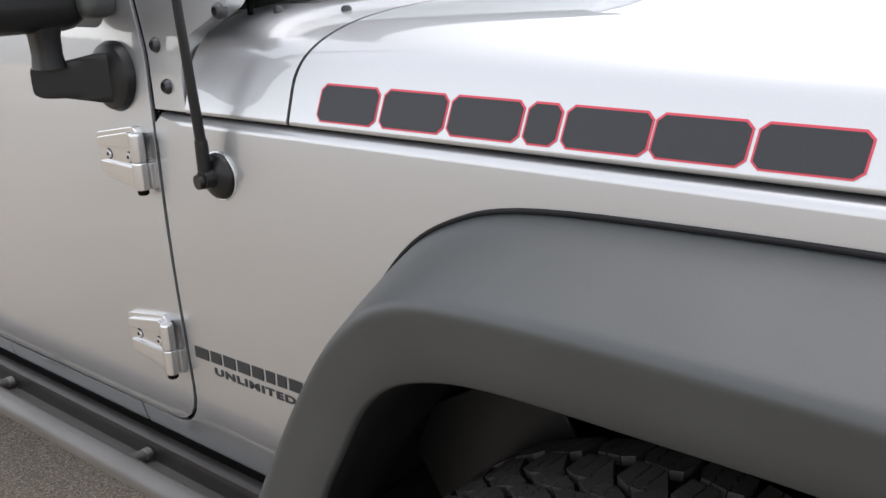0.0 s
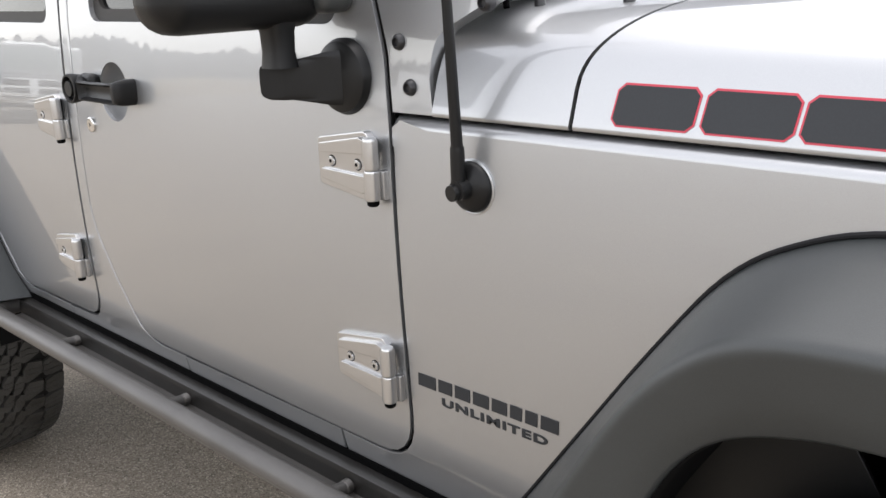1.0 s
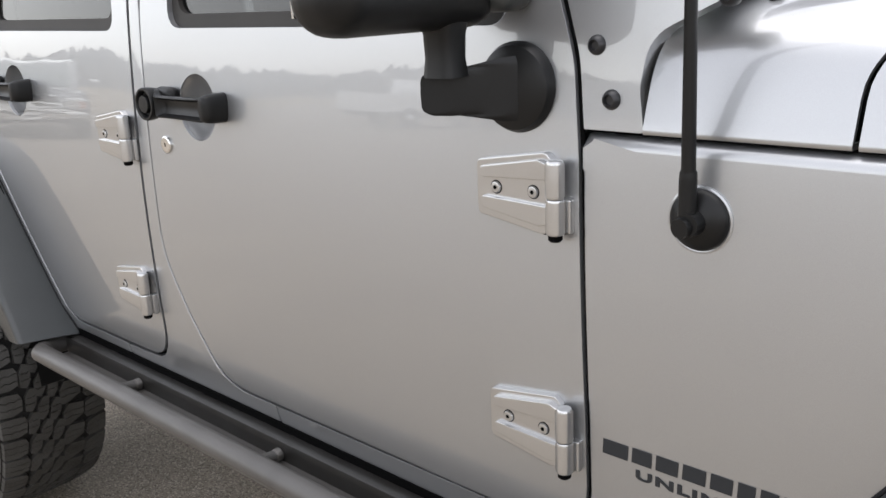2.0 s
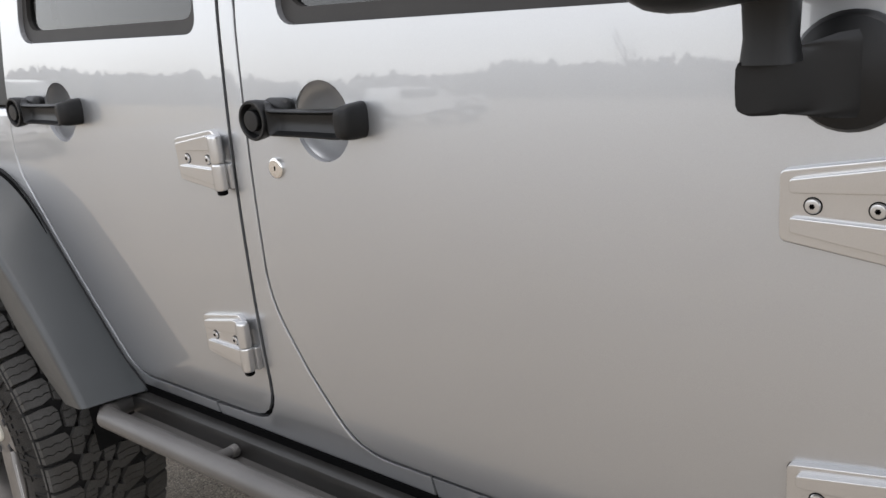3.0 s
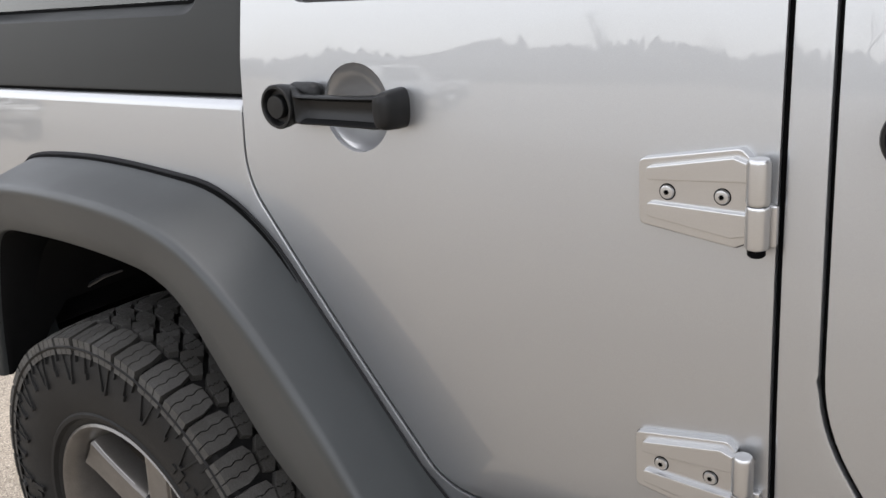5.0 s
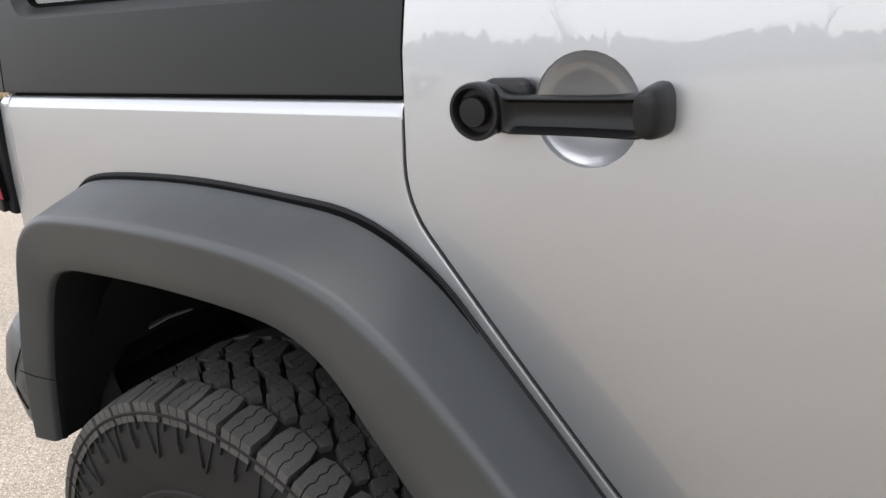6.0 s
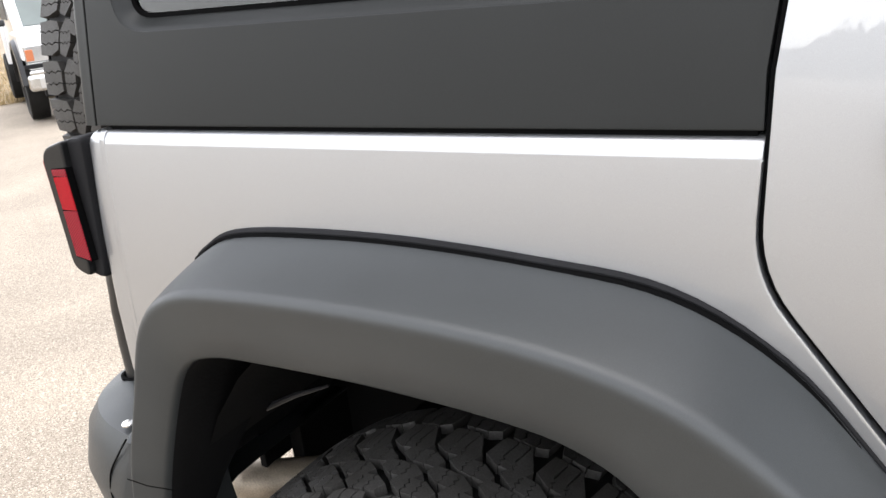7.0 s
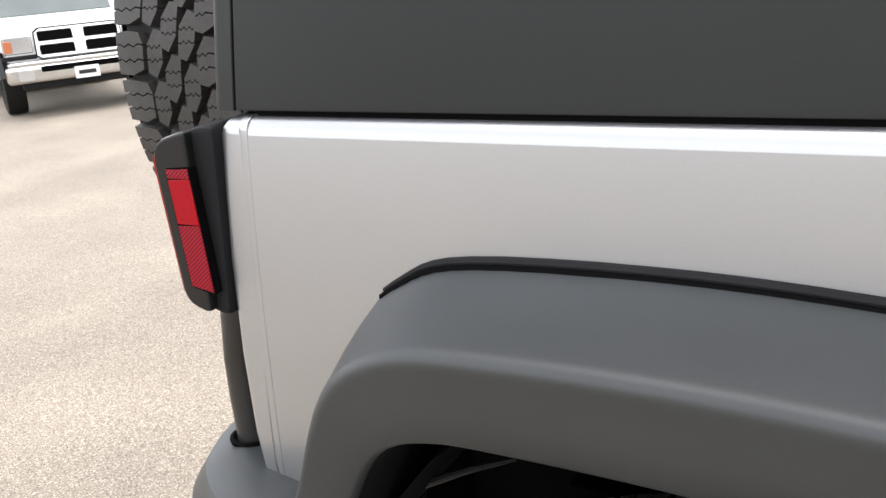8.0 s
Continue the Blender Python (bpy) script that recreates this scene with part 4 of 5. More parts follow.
# ---- wheels ----
def tyre_bm(R=0.410, half=0.126):
    """A mud-terrain tyre about the y axis: carcass, shoulder lugs, centre blocks, sidewall ribs."""
    base = R - 0.013
    prof = [(0.222, -0.098), (0.236, -0.108), (0.262, -0.118), (0.30, -half), (0.335, -half + 0.001), (0.362, -half + 0.004), (0.378, -half + 0.009), (base - 0.003, -half + 0.020), (base, -0.07)]
    prof = prof + [(r, -y) for r, y in reversed(prof)]
    bm = lathe_bm(prof, 72, "y", closed=True)
    for s in (-1, 1):
        lathe_bm([(0.3805, s * (half - 0.005)), (0.3830, s * (half - 0.0015)), (0.3855, s * (half - 0.0005)), (0.3870, s * (half - 0.004))], 72, "y", bm=bm, closed=True)
        lathe_bm([(0.243, s * 0.108), (0.250, s * 0.119), (0.257, s * 0.120), (0.262, s * 0.116)], 60, "y", bm=bm, closed=True)
    rng = random.Random(5)
    N = 20
    tread = bmesh.new()

    def crown(v):
        return R - 0.010 * abs(v) ** 3.2

    def block(poly, off, side, lo=base - 0.002, shrink=0.10):
        cu = sum(u for u, v in poly) / len(poly)
        cv = sum(v for u, v in poly) / len(poly)
        tops, lows = [], []
        for u, v in poly:
            for lst, k, rr in ((tops, 1 - shrink, None), (lows, 1.0, lo)):
                uu, vv = cu + (u - cu) * k, cv + (v - cv) * k
                w = side * vv * (half - 0.004)
                r = rr if rr else crown(vv)
                if rr and vv > 0.95:
                    r = 0.372
                    w = side * (half - 0.002)
                a = (uu + off) / N * 2 * math.pi * side
                lst.append(tread.verts.new((r * math.cos(a), w, r * math.sin(a))))
        tread.faces.new(tops)
        n = len(poly)
        for i in range(n):
            tread.faces.new((lows[i], lows[(i + 1) % n], tops[(i + 1) % n], tops[i]))

    lugs = [[(0.05, 0.53), (0.16, 0.48), (0.41, 0.52), (0.472, 0.70), (0.462, 1.0), (0.035, 1.0), (0.028, 0.72)],
            [(0.54, 0.57), (0.66, 0.51), (0.91, 0.54), (0.972, 0.74), (0.962, 1.0), (0.535, 1.0), (0.522, 0.76)]]

    def wedge(u0, v0, lean):
        """A six-sided centre block, leaning across the tread."""
        return [(u0 + u, v0 + v + lean * u) for u, v in ((-0.212, -0.102), (-0.243, 0.024), (-0.090, 0.119), (0.192, 0.102), (0.243, -0.024), (0.090, -0.119))]

    mids = [wedge(0.02, 0.130, 0.22), wedge(0.52, 0.115, 0.22), wedge(0.27, 0.365, 0.16), wedge(0.77, 0.350, 0.16)]

    def siped(poly, cuts):
        """Cut an outline by wavy slits that run across it at each v."""
        out, rest = [], poly
        for c in cuts:
            halves = []
            for sgn in (-1, 1):
                res = []
                for i in range(len(rest)):
                    (u0, v0), (u1, v1) = rest[i - 1], rest[i]
                    d0, d1 = (v0 - c) * sgn - 0.006, (v1 - c) * sgn - 0.006
                    if (d0 < 0) != (d1 < 0):
                        t = d0 / (d0 - d1)
                        res.append((u0 + (u1 - u0) * t, v0 + (v1 - v0) * t, 1))
                    if d1 >= 0:
                        res.append((u1, v1, 0))
                wavy = []
                for i in range(len(res)):
                    u0, v0, k0 = res[i - 1]
                    u1, v1, k1 = res[i]
                    if k0 and k1:
                        for j in range(1, 6):
                            t = j / 6
                            wavy.append((u0 + (u1 - u0) * t, v0 + (0.016 if (j % 2 == 0) else -0.016)))
                    wavy.append((u1, v1))
                halves.append(wavy)
            out.append(halves[0])
            rest = halves[1]
        return out + [rest]

    for side in (-1, 1):
        shift = 0.0 if side < 0 else 0.37
        for i in range(N):
            for poly in lugs:
                jit = rng.uniform(-0.015, 0.015)
                cu = (poly[0][0] + poly[2][0]) / 2 + 0.02
                for piece in siped([(v, u) for u, v in poly], (cu - 0.075, cu + 0.075)):
                    block([(u, v) for v, u in piece], i + shift + jit, side, shrink=0.035)
            for poly in mids:
                cu = sum(u for u, v in poly) / 6
                for piece in siped([(v, u) for u, v in poly], (cu - 0.06, cu + 0.07)):
                    block([(u, v) for v, u in piece], i + shift, side, shrink=0.025)
            # raised ribs on the sidewall: hollow wedges and slim bars by turns
            def rib(u0, r0, u1, r1, w0, w1, lift=0.0050):
                ends = []
                for u, r, w in ((u0, r0, w0), (u1, r1, w1)):
                    y = half + float(np.interp(r, (0.30, 0.335, 0.362, 0.378), (0.0, -0.001, -0.004, -0.009)))
                    a = (i + shift + u) / N * 2 * math.pi * side
                    t = Vector((-math.sin(a), 0, math.cos(a)))
                    p = Vector((r * math.cos(a), side * y, r * math.sin(a)))
                    ends.append([p + t * k * w + Vector((0, side * h, 0)) for k, h in ((-1, -0.003), (-0.7, lift), (0.7, lift), (1, -0.003))])
                q = [[bm.verts.new(p) for p in e] for e in ends]
                for k in range(3):
                    bm.faces.new((q[0][k], q[0][k + 1], q[1][k + 1], q[1][k]))
                bm.faces.new(q[0])
                bm.faces.new(q[1])

            rib(0.11, 0.3775, 0.215, 0.322, 0.0022, 0.0022)
            rib(0.39, 0.3775, 0.285, 0.322, 0.0022, 0.0022)
            rib(0.25, 0.3255, 0.25, 0.3185, 0.0060, 0.0045)
            rib(0.25, 0.3780, 0.25, 0.3725, 0.0180, 0.0170)
            rib(0.75, 0.3775, 0.76, 0.344, 0.0042, 0.0030)
            rib(0.77, 0.3440, 0.77, 0.3330, 0.0050, 0.0046)
            rib(0.53, 0.3775, 0.53, 0.360, 0.0020, 0.0016)
            rib(0.94, 0.3775, 0.94, 0.360, 0.0020, 0.0016)
    # the inner half is a little wider
    for v in bm.verts[:] + tread.verts[:]:
        if v.co.y > 0.05:
            v.co.y += 0.026
    # two runs of plain raised bars where the maker's writing stands
    for start in (0.35, 3.4):
        for k in range(8):
            a = start + k * 0.115
            for da in (0.0, 0.055):
                vs = []
                for (dx, r) in ((-0.018, 0.283), (0.018, 0.283), (0.018, 0.318), (-0.018, 0.318)):
                    if da:
                        r = 0.292 if r < 0.3 else 0.309
                    vs.append(bm.verts.new((r * math.cos(a + da + dx), -half - 0.0025, r * math.sin(a + da + dx))))
                bm.faces.new(vs)
                low = [bm.verts.new(v.co + Vector((0, 0.005, 0))) for v in vs]
                for i in range(4):
                    bm.faces.new((vs[i], vs[(i + 1) % 4], low[(i + 1) % 4], low[i]))
    return bm, tread


def wheel(at, turn, parent, name="wheel"):
    """Rim with five broad spokes, tyre, cap and nuts; the outer face looks along -y before the turn."""
    m = Matrix.Translation(at) @ turn

    def put(nm, bm, material, under, label="", weighted=True):
        bm.transform(m)
        return part(nm, bm, material, under, label, weighted=weighted)

    bm = lathe_bm([(0.233, -0.104), (0.2345, -0.109), (0.230, -0.112), (0.225, -0.108), (0.221, -0.097), (0.212, -0.085), (0.205, -0.03), (0.20, 0.05), (0.215, 0.10), (0.233, 0.106), (0.236, 0.10), (0.222, 0.08), (0.216, 0.0), (0.222, -0.09)], 56, "y", closed=True)
    lathe_bm([(0.072, 0.02), (0.078, -0.030), (0.074, -0.052), (0.060, -0.060), (0.0002, -0.060)], 40, "y", bm=bm)
    rim = put(name, bm, M_RIM, parent, "grey alloy wheel")
    for k in range(5):
        a = 2 * math.pi * k / 5 + 0.35
        rows = []
        for r, w, yf, yb in ((0.045, 0.036, -0.060, -0.02), (0.085, 0.036, -0.066, -0.02), (0.13, 0.035, -0.071, -0.025), (0.175, 0.036, -0.076, -0.03), (0.205, 0.041, -0.080, -0.03)):
            ring = []
            for s, y in ((-1.0, yb), (-1.0, yf + 0.010), (-0.80, yf), (-0.55, yf), (-0.42, yf + 0.0022), (0.42, yf + 0.0022), (0.55, yf), (0.80, yf), (1.0, yf + 0.010), (1.0, yb)):
                x, z = r, s * w
                ring.append((x * math.cos(a) - z * math.sin(a), y, x * math.sin(a) + z * math.cos(a)))
            rows.append(ring)
        b = grid_bm(rows, None, True)
        put("spoke", b, M_RIM, rim)
        for s in (-1, 1):
            pts = []
            for r, w, yf in ((0.09, 0.040, -0.0610), (0.13, 0.0395, -0.0658), (0.175, 0.0405, -0.0708), (0.203, 0.0455, -0.0740)):
                x, z = r, s * w * 0.80
                pts.append((x * math.cos(a) - z * math.sin(a), yf, x * math.sin(a) + z * math.cos(a)))
            put("spoke_edge", tube_bm(pts, 0.0012, 6), M_RIM_BRIGHT, rim, "machined bright edge")
        a2 = a + math.pi / 5
        b = lathe_bm([(0.011, -0.045), (0.011, -0.060), (0.008, -0.064), (0.0002, -0.065)], 6, "y", (0.058 * math.cos(a2), 0, 0.058 * math.sin(a2)))
        put("wheel_nut", b, M_BOLT, rim)
    put("centre_cap", lathe_bm([(0.027, -0.055), (0.027, -0.066), (0.024, -0.069), (0.0002, -0.070)], 28, "y"), M_CAP, rim, "pale round cap")
    carcass, tread = tyre_bm()
    put("tyre", carcass, M_RUBBER, rim, "black mud-terrain tyre", weighted=False)
    put("tread", tread, M_TREAD, rim, "deep siped tread blocks", weighted=False)
    return rim


TY = 0.010   # the tyre's middle plane
HUB = 0.398
wheel((-0.018, TY, HUB), Matrix.Rotation(0.35, 4, "Y"), CAR)
wheel((2.765, TY, HUB + 0.030), Matrix.Rotation(1.1, 4, "Y"), CAR)
wheel((-0.016, 2 * MID - TY, HUB), Matrix.Rotation(math.pi, 4, "Z") @ Matrix.Rotation(0.2, 4, "Y"), CAR)
wheel((2.765, 2 * MID - TY, HUB + 0.030), Matrix.Rotation(math.pi, 4, "Z") @ Matrix.Rotation(0.9, 4, "Y"), CAR)
wheel((-0.745, 0.625, 1.195), Matrix.Rotation(-math.pi / 2, 4, "Z"), CAR, "spare_wheel")
part("spare_bracket", box_bm((0.16, 0.24, 0.24), (-0.57, 0.62, 1.10), 0.02), M_TRIM, CAR)

# ---- rock rail ----
part("rocker_guard", panel_bm(rounded([(0.60, 0.560), (0.60, 0.632), (2.24, 0.634), (2.24, 0.560)]), thick=0.06, bevel=0.014, lean=False, y=-0.012), M_GUARD, CAR)
part("rocker_gap", box_bm((1.62, 0.03, 0.016), (1.42, 0.028, 0.640)), M_SEAL_SHADE, CAR)
rail = part("rock_rail", tube_bm(spline([(0.590, 0.01, 0.610), (0.606, -0.045, 0.616), (0.640, -0.076, 0.621), (0.72, -0.083, 0.624), (1.4, -0.083, 0.628), (2.12, -0.083, 0.632), (2.22, -0.068, 0.632), (2.27, -0.02, 0.632)], 5), 0.0205, 20), M_TUBE, CAR, "black tubular rock rail")
for x in (0.947, 1.412, 1.885):
    part("rail_bracket", tube_bm([(x, -0.010, 0.608), (x, -0.078, 0.616)], 0.010, 12), M_TUBE, rail)
    part("rail_bolt", lathe_bm([(0.0115, 0.0), (0.0115, -0.010), (0.008, -0.014), (0.0002, -0.014)], 14, "y", (x, -0.014, 0.609)), M_RIM, rail, "grey bolt head")
part("rail_plate", box_bm((1.60, 0.085, 0.006), (1.42, -0.036, 0.594), 0.002), M_TUBE, rail)

# ---- hardtop ----
TOP0, TOP1 = 0.318, -0.475
side_top = rounded([(0.3225, 1.1945), (0.3235, 1.24, 0.1), (0.405, 1.80), (TOP1 + 0.06, 1.80), (TOP1, 1.1945)])
Q_WIN = rounded([(-0.417, 1.303, 0.050), (0.242, 1.303, 0.050), (0.295, 1.735, 0.055), (-0.388, 1.735, 0.055)])
hardtop = part("hardtop", panel_bm(side_top, [Q_WIN], thick=0.036, bevel=0.004, hole_bevel=0.004, y=0.006, cut=0.05), M_TOP, CAR, "matt black hardtop")
# a sloping reveal leads in to the glass, which a slim seal holds
rows = []
for d, y in ((0.0015, 0.0065), (-0.0015, 0.0072), (-0.0065, 0.0135), (-0.0115, 0.0205), (-0.0145, 0.0250), (-0.0150, 0.0300)):
    loop = inset(Q_WIN, d)
    rows.append([(p[0], side_y(p[1]) + y, p[1]) for p in loop + loop[:1]])
part("window_reveal", grid_bm(rows), M_TOP, hardtop)
part("quarter_seal", panel_bm(inset(Q_WIN, -0.0135), [inset(Q_WIN, -0.0190)], thick=0.008, bevel=0.0012, y=0.0235), M_SEAL_SHADE, hardtop)
qp = part("quarter_pane", panel_bm(inset(Q_WIN, -0.0140), thick=0.004, bevel=0, y=0.0265), M_GLASS, hardtop, "dark tinted glass")
qp.visible_shadow = False
rows, seam = [], []
for z in (1.1945, 1.25, 1.4, 1.6, 1.80):
    row = []
    lean = side_y(z) + 0.006
    back = -0.506 + (z - 1.19) * 0.10
    edge = TOP1 + (z - 1.1945) * 0.10
    seam.append((edge - 0.001, lean + 0.0012, z))
    row += [(edge + 0.004, lean + 0.006, z), (edge - 0.002, lean + 0.0015, z), (edge - 0.0035, lean, z), (back + 0.018, lean + 0.001, z)]
    for k in range(6):
        a = k / 5 * math.pi / 2
        row.append((back + 0.012 - 0.012 * math.sin(a), lean + 0.001 + 0.012 * (1 - math.cos(a)), z))
    row.append((back, 0.25, z))
    rows.append(row)
part("hardtop_corner", grid_bm(rows), M_TOP, hardtop)
part("corner_seam", tube_bm(seam, 0.0016, 6), M_SEAL_SHADE, hardtop)
part("rear_glass", box_bm((0.01, 1.1, 0.5), (-0.49, MID, 1.48)), M_GLASS, hardtop)
part("belt_seal", box_bm((0.77, 0.04, 0.03), (-0.068, 0.036, 1.190)), M_SEAL_SHADE, hardtop)
part("roof", box_bm((2.42, 1.50, 0.05), (0.72, MID, 1.815), 0.022, 3), M_TOP, hardtop)
shell = [Vector(p) for p in ((-0.47, 1.195), (2.0, 1.195), (1.815, 1.79), (-0.41, 1.79))]
part("far_top", far(panel_bm(shell, [F_WIN, R_WIN, Q_WIN], thick=0.02, bevel=0.0, y=0.01, cut=0.3)), M_TOP, hardtop)
for loop in (F_WIN, R_WIN, Q_WIN):
    fp = part("far_pane", far(panel_bm(inset(loop, 0.004), thick=0.004, bevel=0.0, y=0.018, cut=0.3)), M_GLASS, hardtop, "dark tinted glass")
    fp.visible_shadow = False

# ---- rear lamp ----
lamp = part("rear_lamp", panel_bm(rounded([(-0.5180, 1.181, 0.006), (-0.5655, 1.168, 0.028), (-0.5555, 1.006, 0.022), (-0.5230, 0.996, 0.008)]), thick=0.15, bevel=0.009, lean=False, y=-0.016), M_LAMP_SHELL, CAR, "black rear lamp housing with red lens")
part("lamp_gasket", panel_bm(rounded([(-0.491, 1.184, 0.01), (-0.5300, 1.181, 0.022), (-0.5400, 0.998, 0.016), (-0.509, 0.990, 0.01)]), thick=0.12, bevel=0.009, lean=False, y=-0.006), M_LINER, lamp)
part("rear_lens", panel_bm(rounded([(-0.555, 1.160, 0.004), (-0.5700, 1.156, 0.022), (-0.5600, 1.012, 0.018), (-0.545, 1.010, 0.004)]), thick=0.135, bevel=0.004, lean=False, y=-0.0125), M_RED, lamp, "red lens")
part("marker_bezel", panel_bm(rounded([(-0.5185, 1.1470, 0.003), (-0.5500, 1.1440, 0.003), (-0.5430, 1.0245, 0.003), (-0.5120, 1.0185, 0.003)]), thick=0.01, bevel=0.0008, lean=False, y=-0.0166), M_SEAL_SHADE, lamp)
for name, z0, z1, material, words in (("marker_band", 1.1345, 1.1445, M_RED_DEEP, "ribbed red band"), ("side_marker", 1.0895, 1.1345, M_RED, "red side marker"), ("side_reflector", 1.0215, 1.0890, M_RED_DEEP, "ribbed red reflector")):
    lean0, lean1 = -0.0565 * (1.1445 - z0), -0.0565 * (1.1445 - z1)
    loop = [Vector((-0.5200 - lean1, z1)), Vector((-0.5480 - lean1, z1 - 0.0015)), Vector((-0.5480 - lean0, z0 - (0.0 if z0 > 1.05 else -0.0045))), Vector((-0.5200 - lean0, z0))]
    part(name, panel_bm(loop, thick=0.01, bevel=0.0006, lean=False, y=-0.0176), material, lamp, words)

# ---- rear bumper ----
rows = []
for x, y, top, low in spline([(-0.405, -0.085, 0.806, 0.640), (-0.44, -0.088, 0.812, 0.625), (-0.50, -0.080, 0.818, 0.618), (-0.555, -0.055, 0.820, 0.618), (-0.600, -0.01, 0.820, 0.618), (-0.632, 0.08, 0.818, 0.620), (-0.64, 0.30, 0.815, 0.62), (-0.642, 0.79, 0.815, 0.62)], 5):
    inward = Vector((min(0.16, max(0.0, -0.455 - x)), 0.20 if x < -0.45 else 0.08, 0)) if y < 0.1 else Vector((0.2, 0, 0))
    p = Vector((x, y, 0))
    rows.append([p + inward + Vector((0, 0, top - 0.006)), p + inward * 0.25 + Vector((0, 0, top)), p + inward * 0.08 + Vector((0, 0, top - 0.010)), p + inward * 0.0 + Vector((0, 0, top - 0.035)),
                 p + inward * -0.06 + Vector((0, 0, top * 0.55 + low * 0.45)), p + inward * 0.0 + Vector((0, 0, low + 0.03)), p + inward * 0.2 + Vector((0, 0, low)), p + inward * 0.8 + Vector((0, 0, low))])
bumper = part("rear_bumper", grid_bm(rows), M_PLASTIC, CAR, "textured black plastic bumper")
part("bumper_far", far(grid_bm(rows)), M_PLASTIC, bumper)
part("bumper_notch", box_bm((0.036, 0.020, 0.010), (-0.452, -0.004, 0.8060), 0.003), M_SEAL_SHADE, bumper, "dark notch under the tub")
part("bumper_post", tube_bm([(-0.555, 0.045, 0.80), (-0.5565, 0.045, 0.87), (-0.555, 0.045, 0.92), (-0.549, 0.045, 0.97), (-0.534, 0.045, 1.03)], 0.0185, 18), M_GUARD, CAR)
part("post_hole", lathe_bm([(0.026, 0.0), (0.026, 0.003), (0.022, 0.004), (0.019, 0.001)], 24, "z", (-0.557, 0.045, 0.8185)), M_SEAL_SHADE, bumper)
part("bumper_seam", tube_bm(spline([(-0.430, -0.0890, 0.812), (-0.455, -0.0895, 0.783), (-0.476, -0.0925, 0.752), (-0.480, -0.0955, 0.715), (-0.470, -0.0920, 0.680)], 4), 0.0014, 6), M_SEAL_SHADE, bumper)
part("bumper_bolt", lathe_bm([(0.0085, 0.000), (0.0085, 0.002), (0.0065, 0.0045), (0.003, 0.0055), (0.0002, 0.0055)], 18, "z", (-0.457, -0.062, 0.8135)), M_CHROME, bumper, "bright domed bolt")

# ---- decals on the car ----
def hood_pt(x, z, lift=0.0009):
    y = 0.0080 + (z - 1.200) * 0.33
    return Vector((x, y - lift, z))


def decal(name, loops, material, parent, place, lift, label=""):
    """A thin vinyl shape: an outline with cut-outs, laid on a surface."""
    bm = bmesh.new()
    fill(bm, loops)
    if bm.faces:
        ret = bmesh.ops.extrude_face_region(bm, geom=bm.faces[:])
        for v in (g for g in ret["geom"] if isinstance(g, bmesh.types.BMVert)):
            v.co.y += 1
    for v in bm.verts:
        back = v.co.y > 0.5
        v.co = place(v.co.x, v.co.z, lift if not back else lift - 0.0006)
    return part(name, bm, material, parent, label, smooth=False)


# The trim mark on the hood: a row of slanted charcoal blocks with red edging.
Z0, Z1 = 1.2045, 1.2460


def slant(u, v, x0, x1):
    """A place in a block's own square, leaning forward, the row's top falling a little to the nose."""
    x = x0 - 0.002 * (x0 - 2.338) / 0.6 + (x1 - x0) * u - 0.003 + 0.004 * v
    drop = 0.005 * (x - 2.34) / 0.6
    return Vector((x, Z0 + (Z1 - drop - Z0) * v))


BLOCKS = [(2.338, 2.430), (2.438, 2.528), (2.534, 2.624), (2.630, 2.668), (2.674, 2.762), (2.766, 2.852), (2.858, 2.946)]
for x0, x1 in BLOCKS:
    c = 0.007 / (x1 - x0)
    outer = [(c, 0), (1 - c, 0), (1, 0.16), (1, 0.84), (1 - c, 1), (c, 1), (0, 0.84), (0, 0.16)]
    loop = [slant(u, v, x0, x1) for u, v in outer]
    decal("hood_mark_edge", [inset(loop, 0.0012)], M_DECAL_RED, hood, hood_pt, 0.0010, "red edging of the hood mark")
    decal("hood_mark", [inset(loop, -0.0009)], M_DECAL, hood, hood_pt, 0.0016, "plain charcoal block of the hood mark")


def fender_pt(x, z, lift):
    return Vector((x, side_y(z) - lift, z))


# The model mark on the fender: a row of plain dark blocks, and the line of lettering under it.
x = 2.0405
for w in (0.038, 0.030, 0.032, 0.032, 0.030, 0.024, 0.024, 0.032):
    z = 0.8240 + 0.02 * (x - 2.04)
    loop = [Vector((x + 0.0, z)), Vector((x + w - 0.0055, z)), Vector((x + w - 0.0045, z + 0.0185)), Vector((x + 0.001, z + 0.0185))]
    decal("fender_mark", [loop], M_DECAL, front_fender, fender_pt, 0.0010, "dark block mark")
    x += w
font = bpy.data.curves.new("lettering", "FONT")
font.body = "UNLIMITED"
font.size, font.extrude, font.space_character, font.offset = 0.0160, 0.0003, 1.16, 0.0006
letters = new("lettering", font)
letters.data.materials.append(M_DECAL)
bpy.context.view_layer.update()
width = letters.dimensions.x
me = bpy.data.meshes.new_from_object(letters.evaluated_get(bpy.context.evaluated_depsgraph_get()))
bpy.data.objects.remove(letters)
for v in me.vertices:
    v.co = Vector((2.083 + v.co.x * 0.177 / width, side_y(0.8140) - 0.0006 - v.co.z, 0.8055 + v.co.y + 0.02 * v.co.x))
label_ob = new("fender_lettering", me)
label_ob.parent = front_fender
label_ob["label"] = "dark raised lettering"
if not me.materials:
    me.materials.append(M_DECAL)


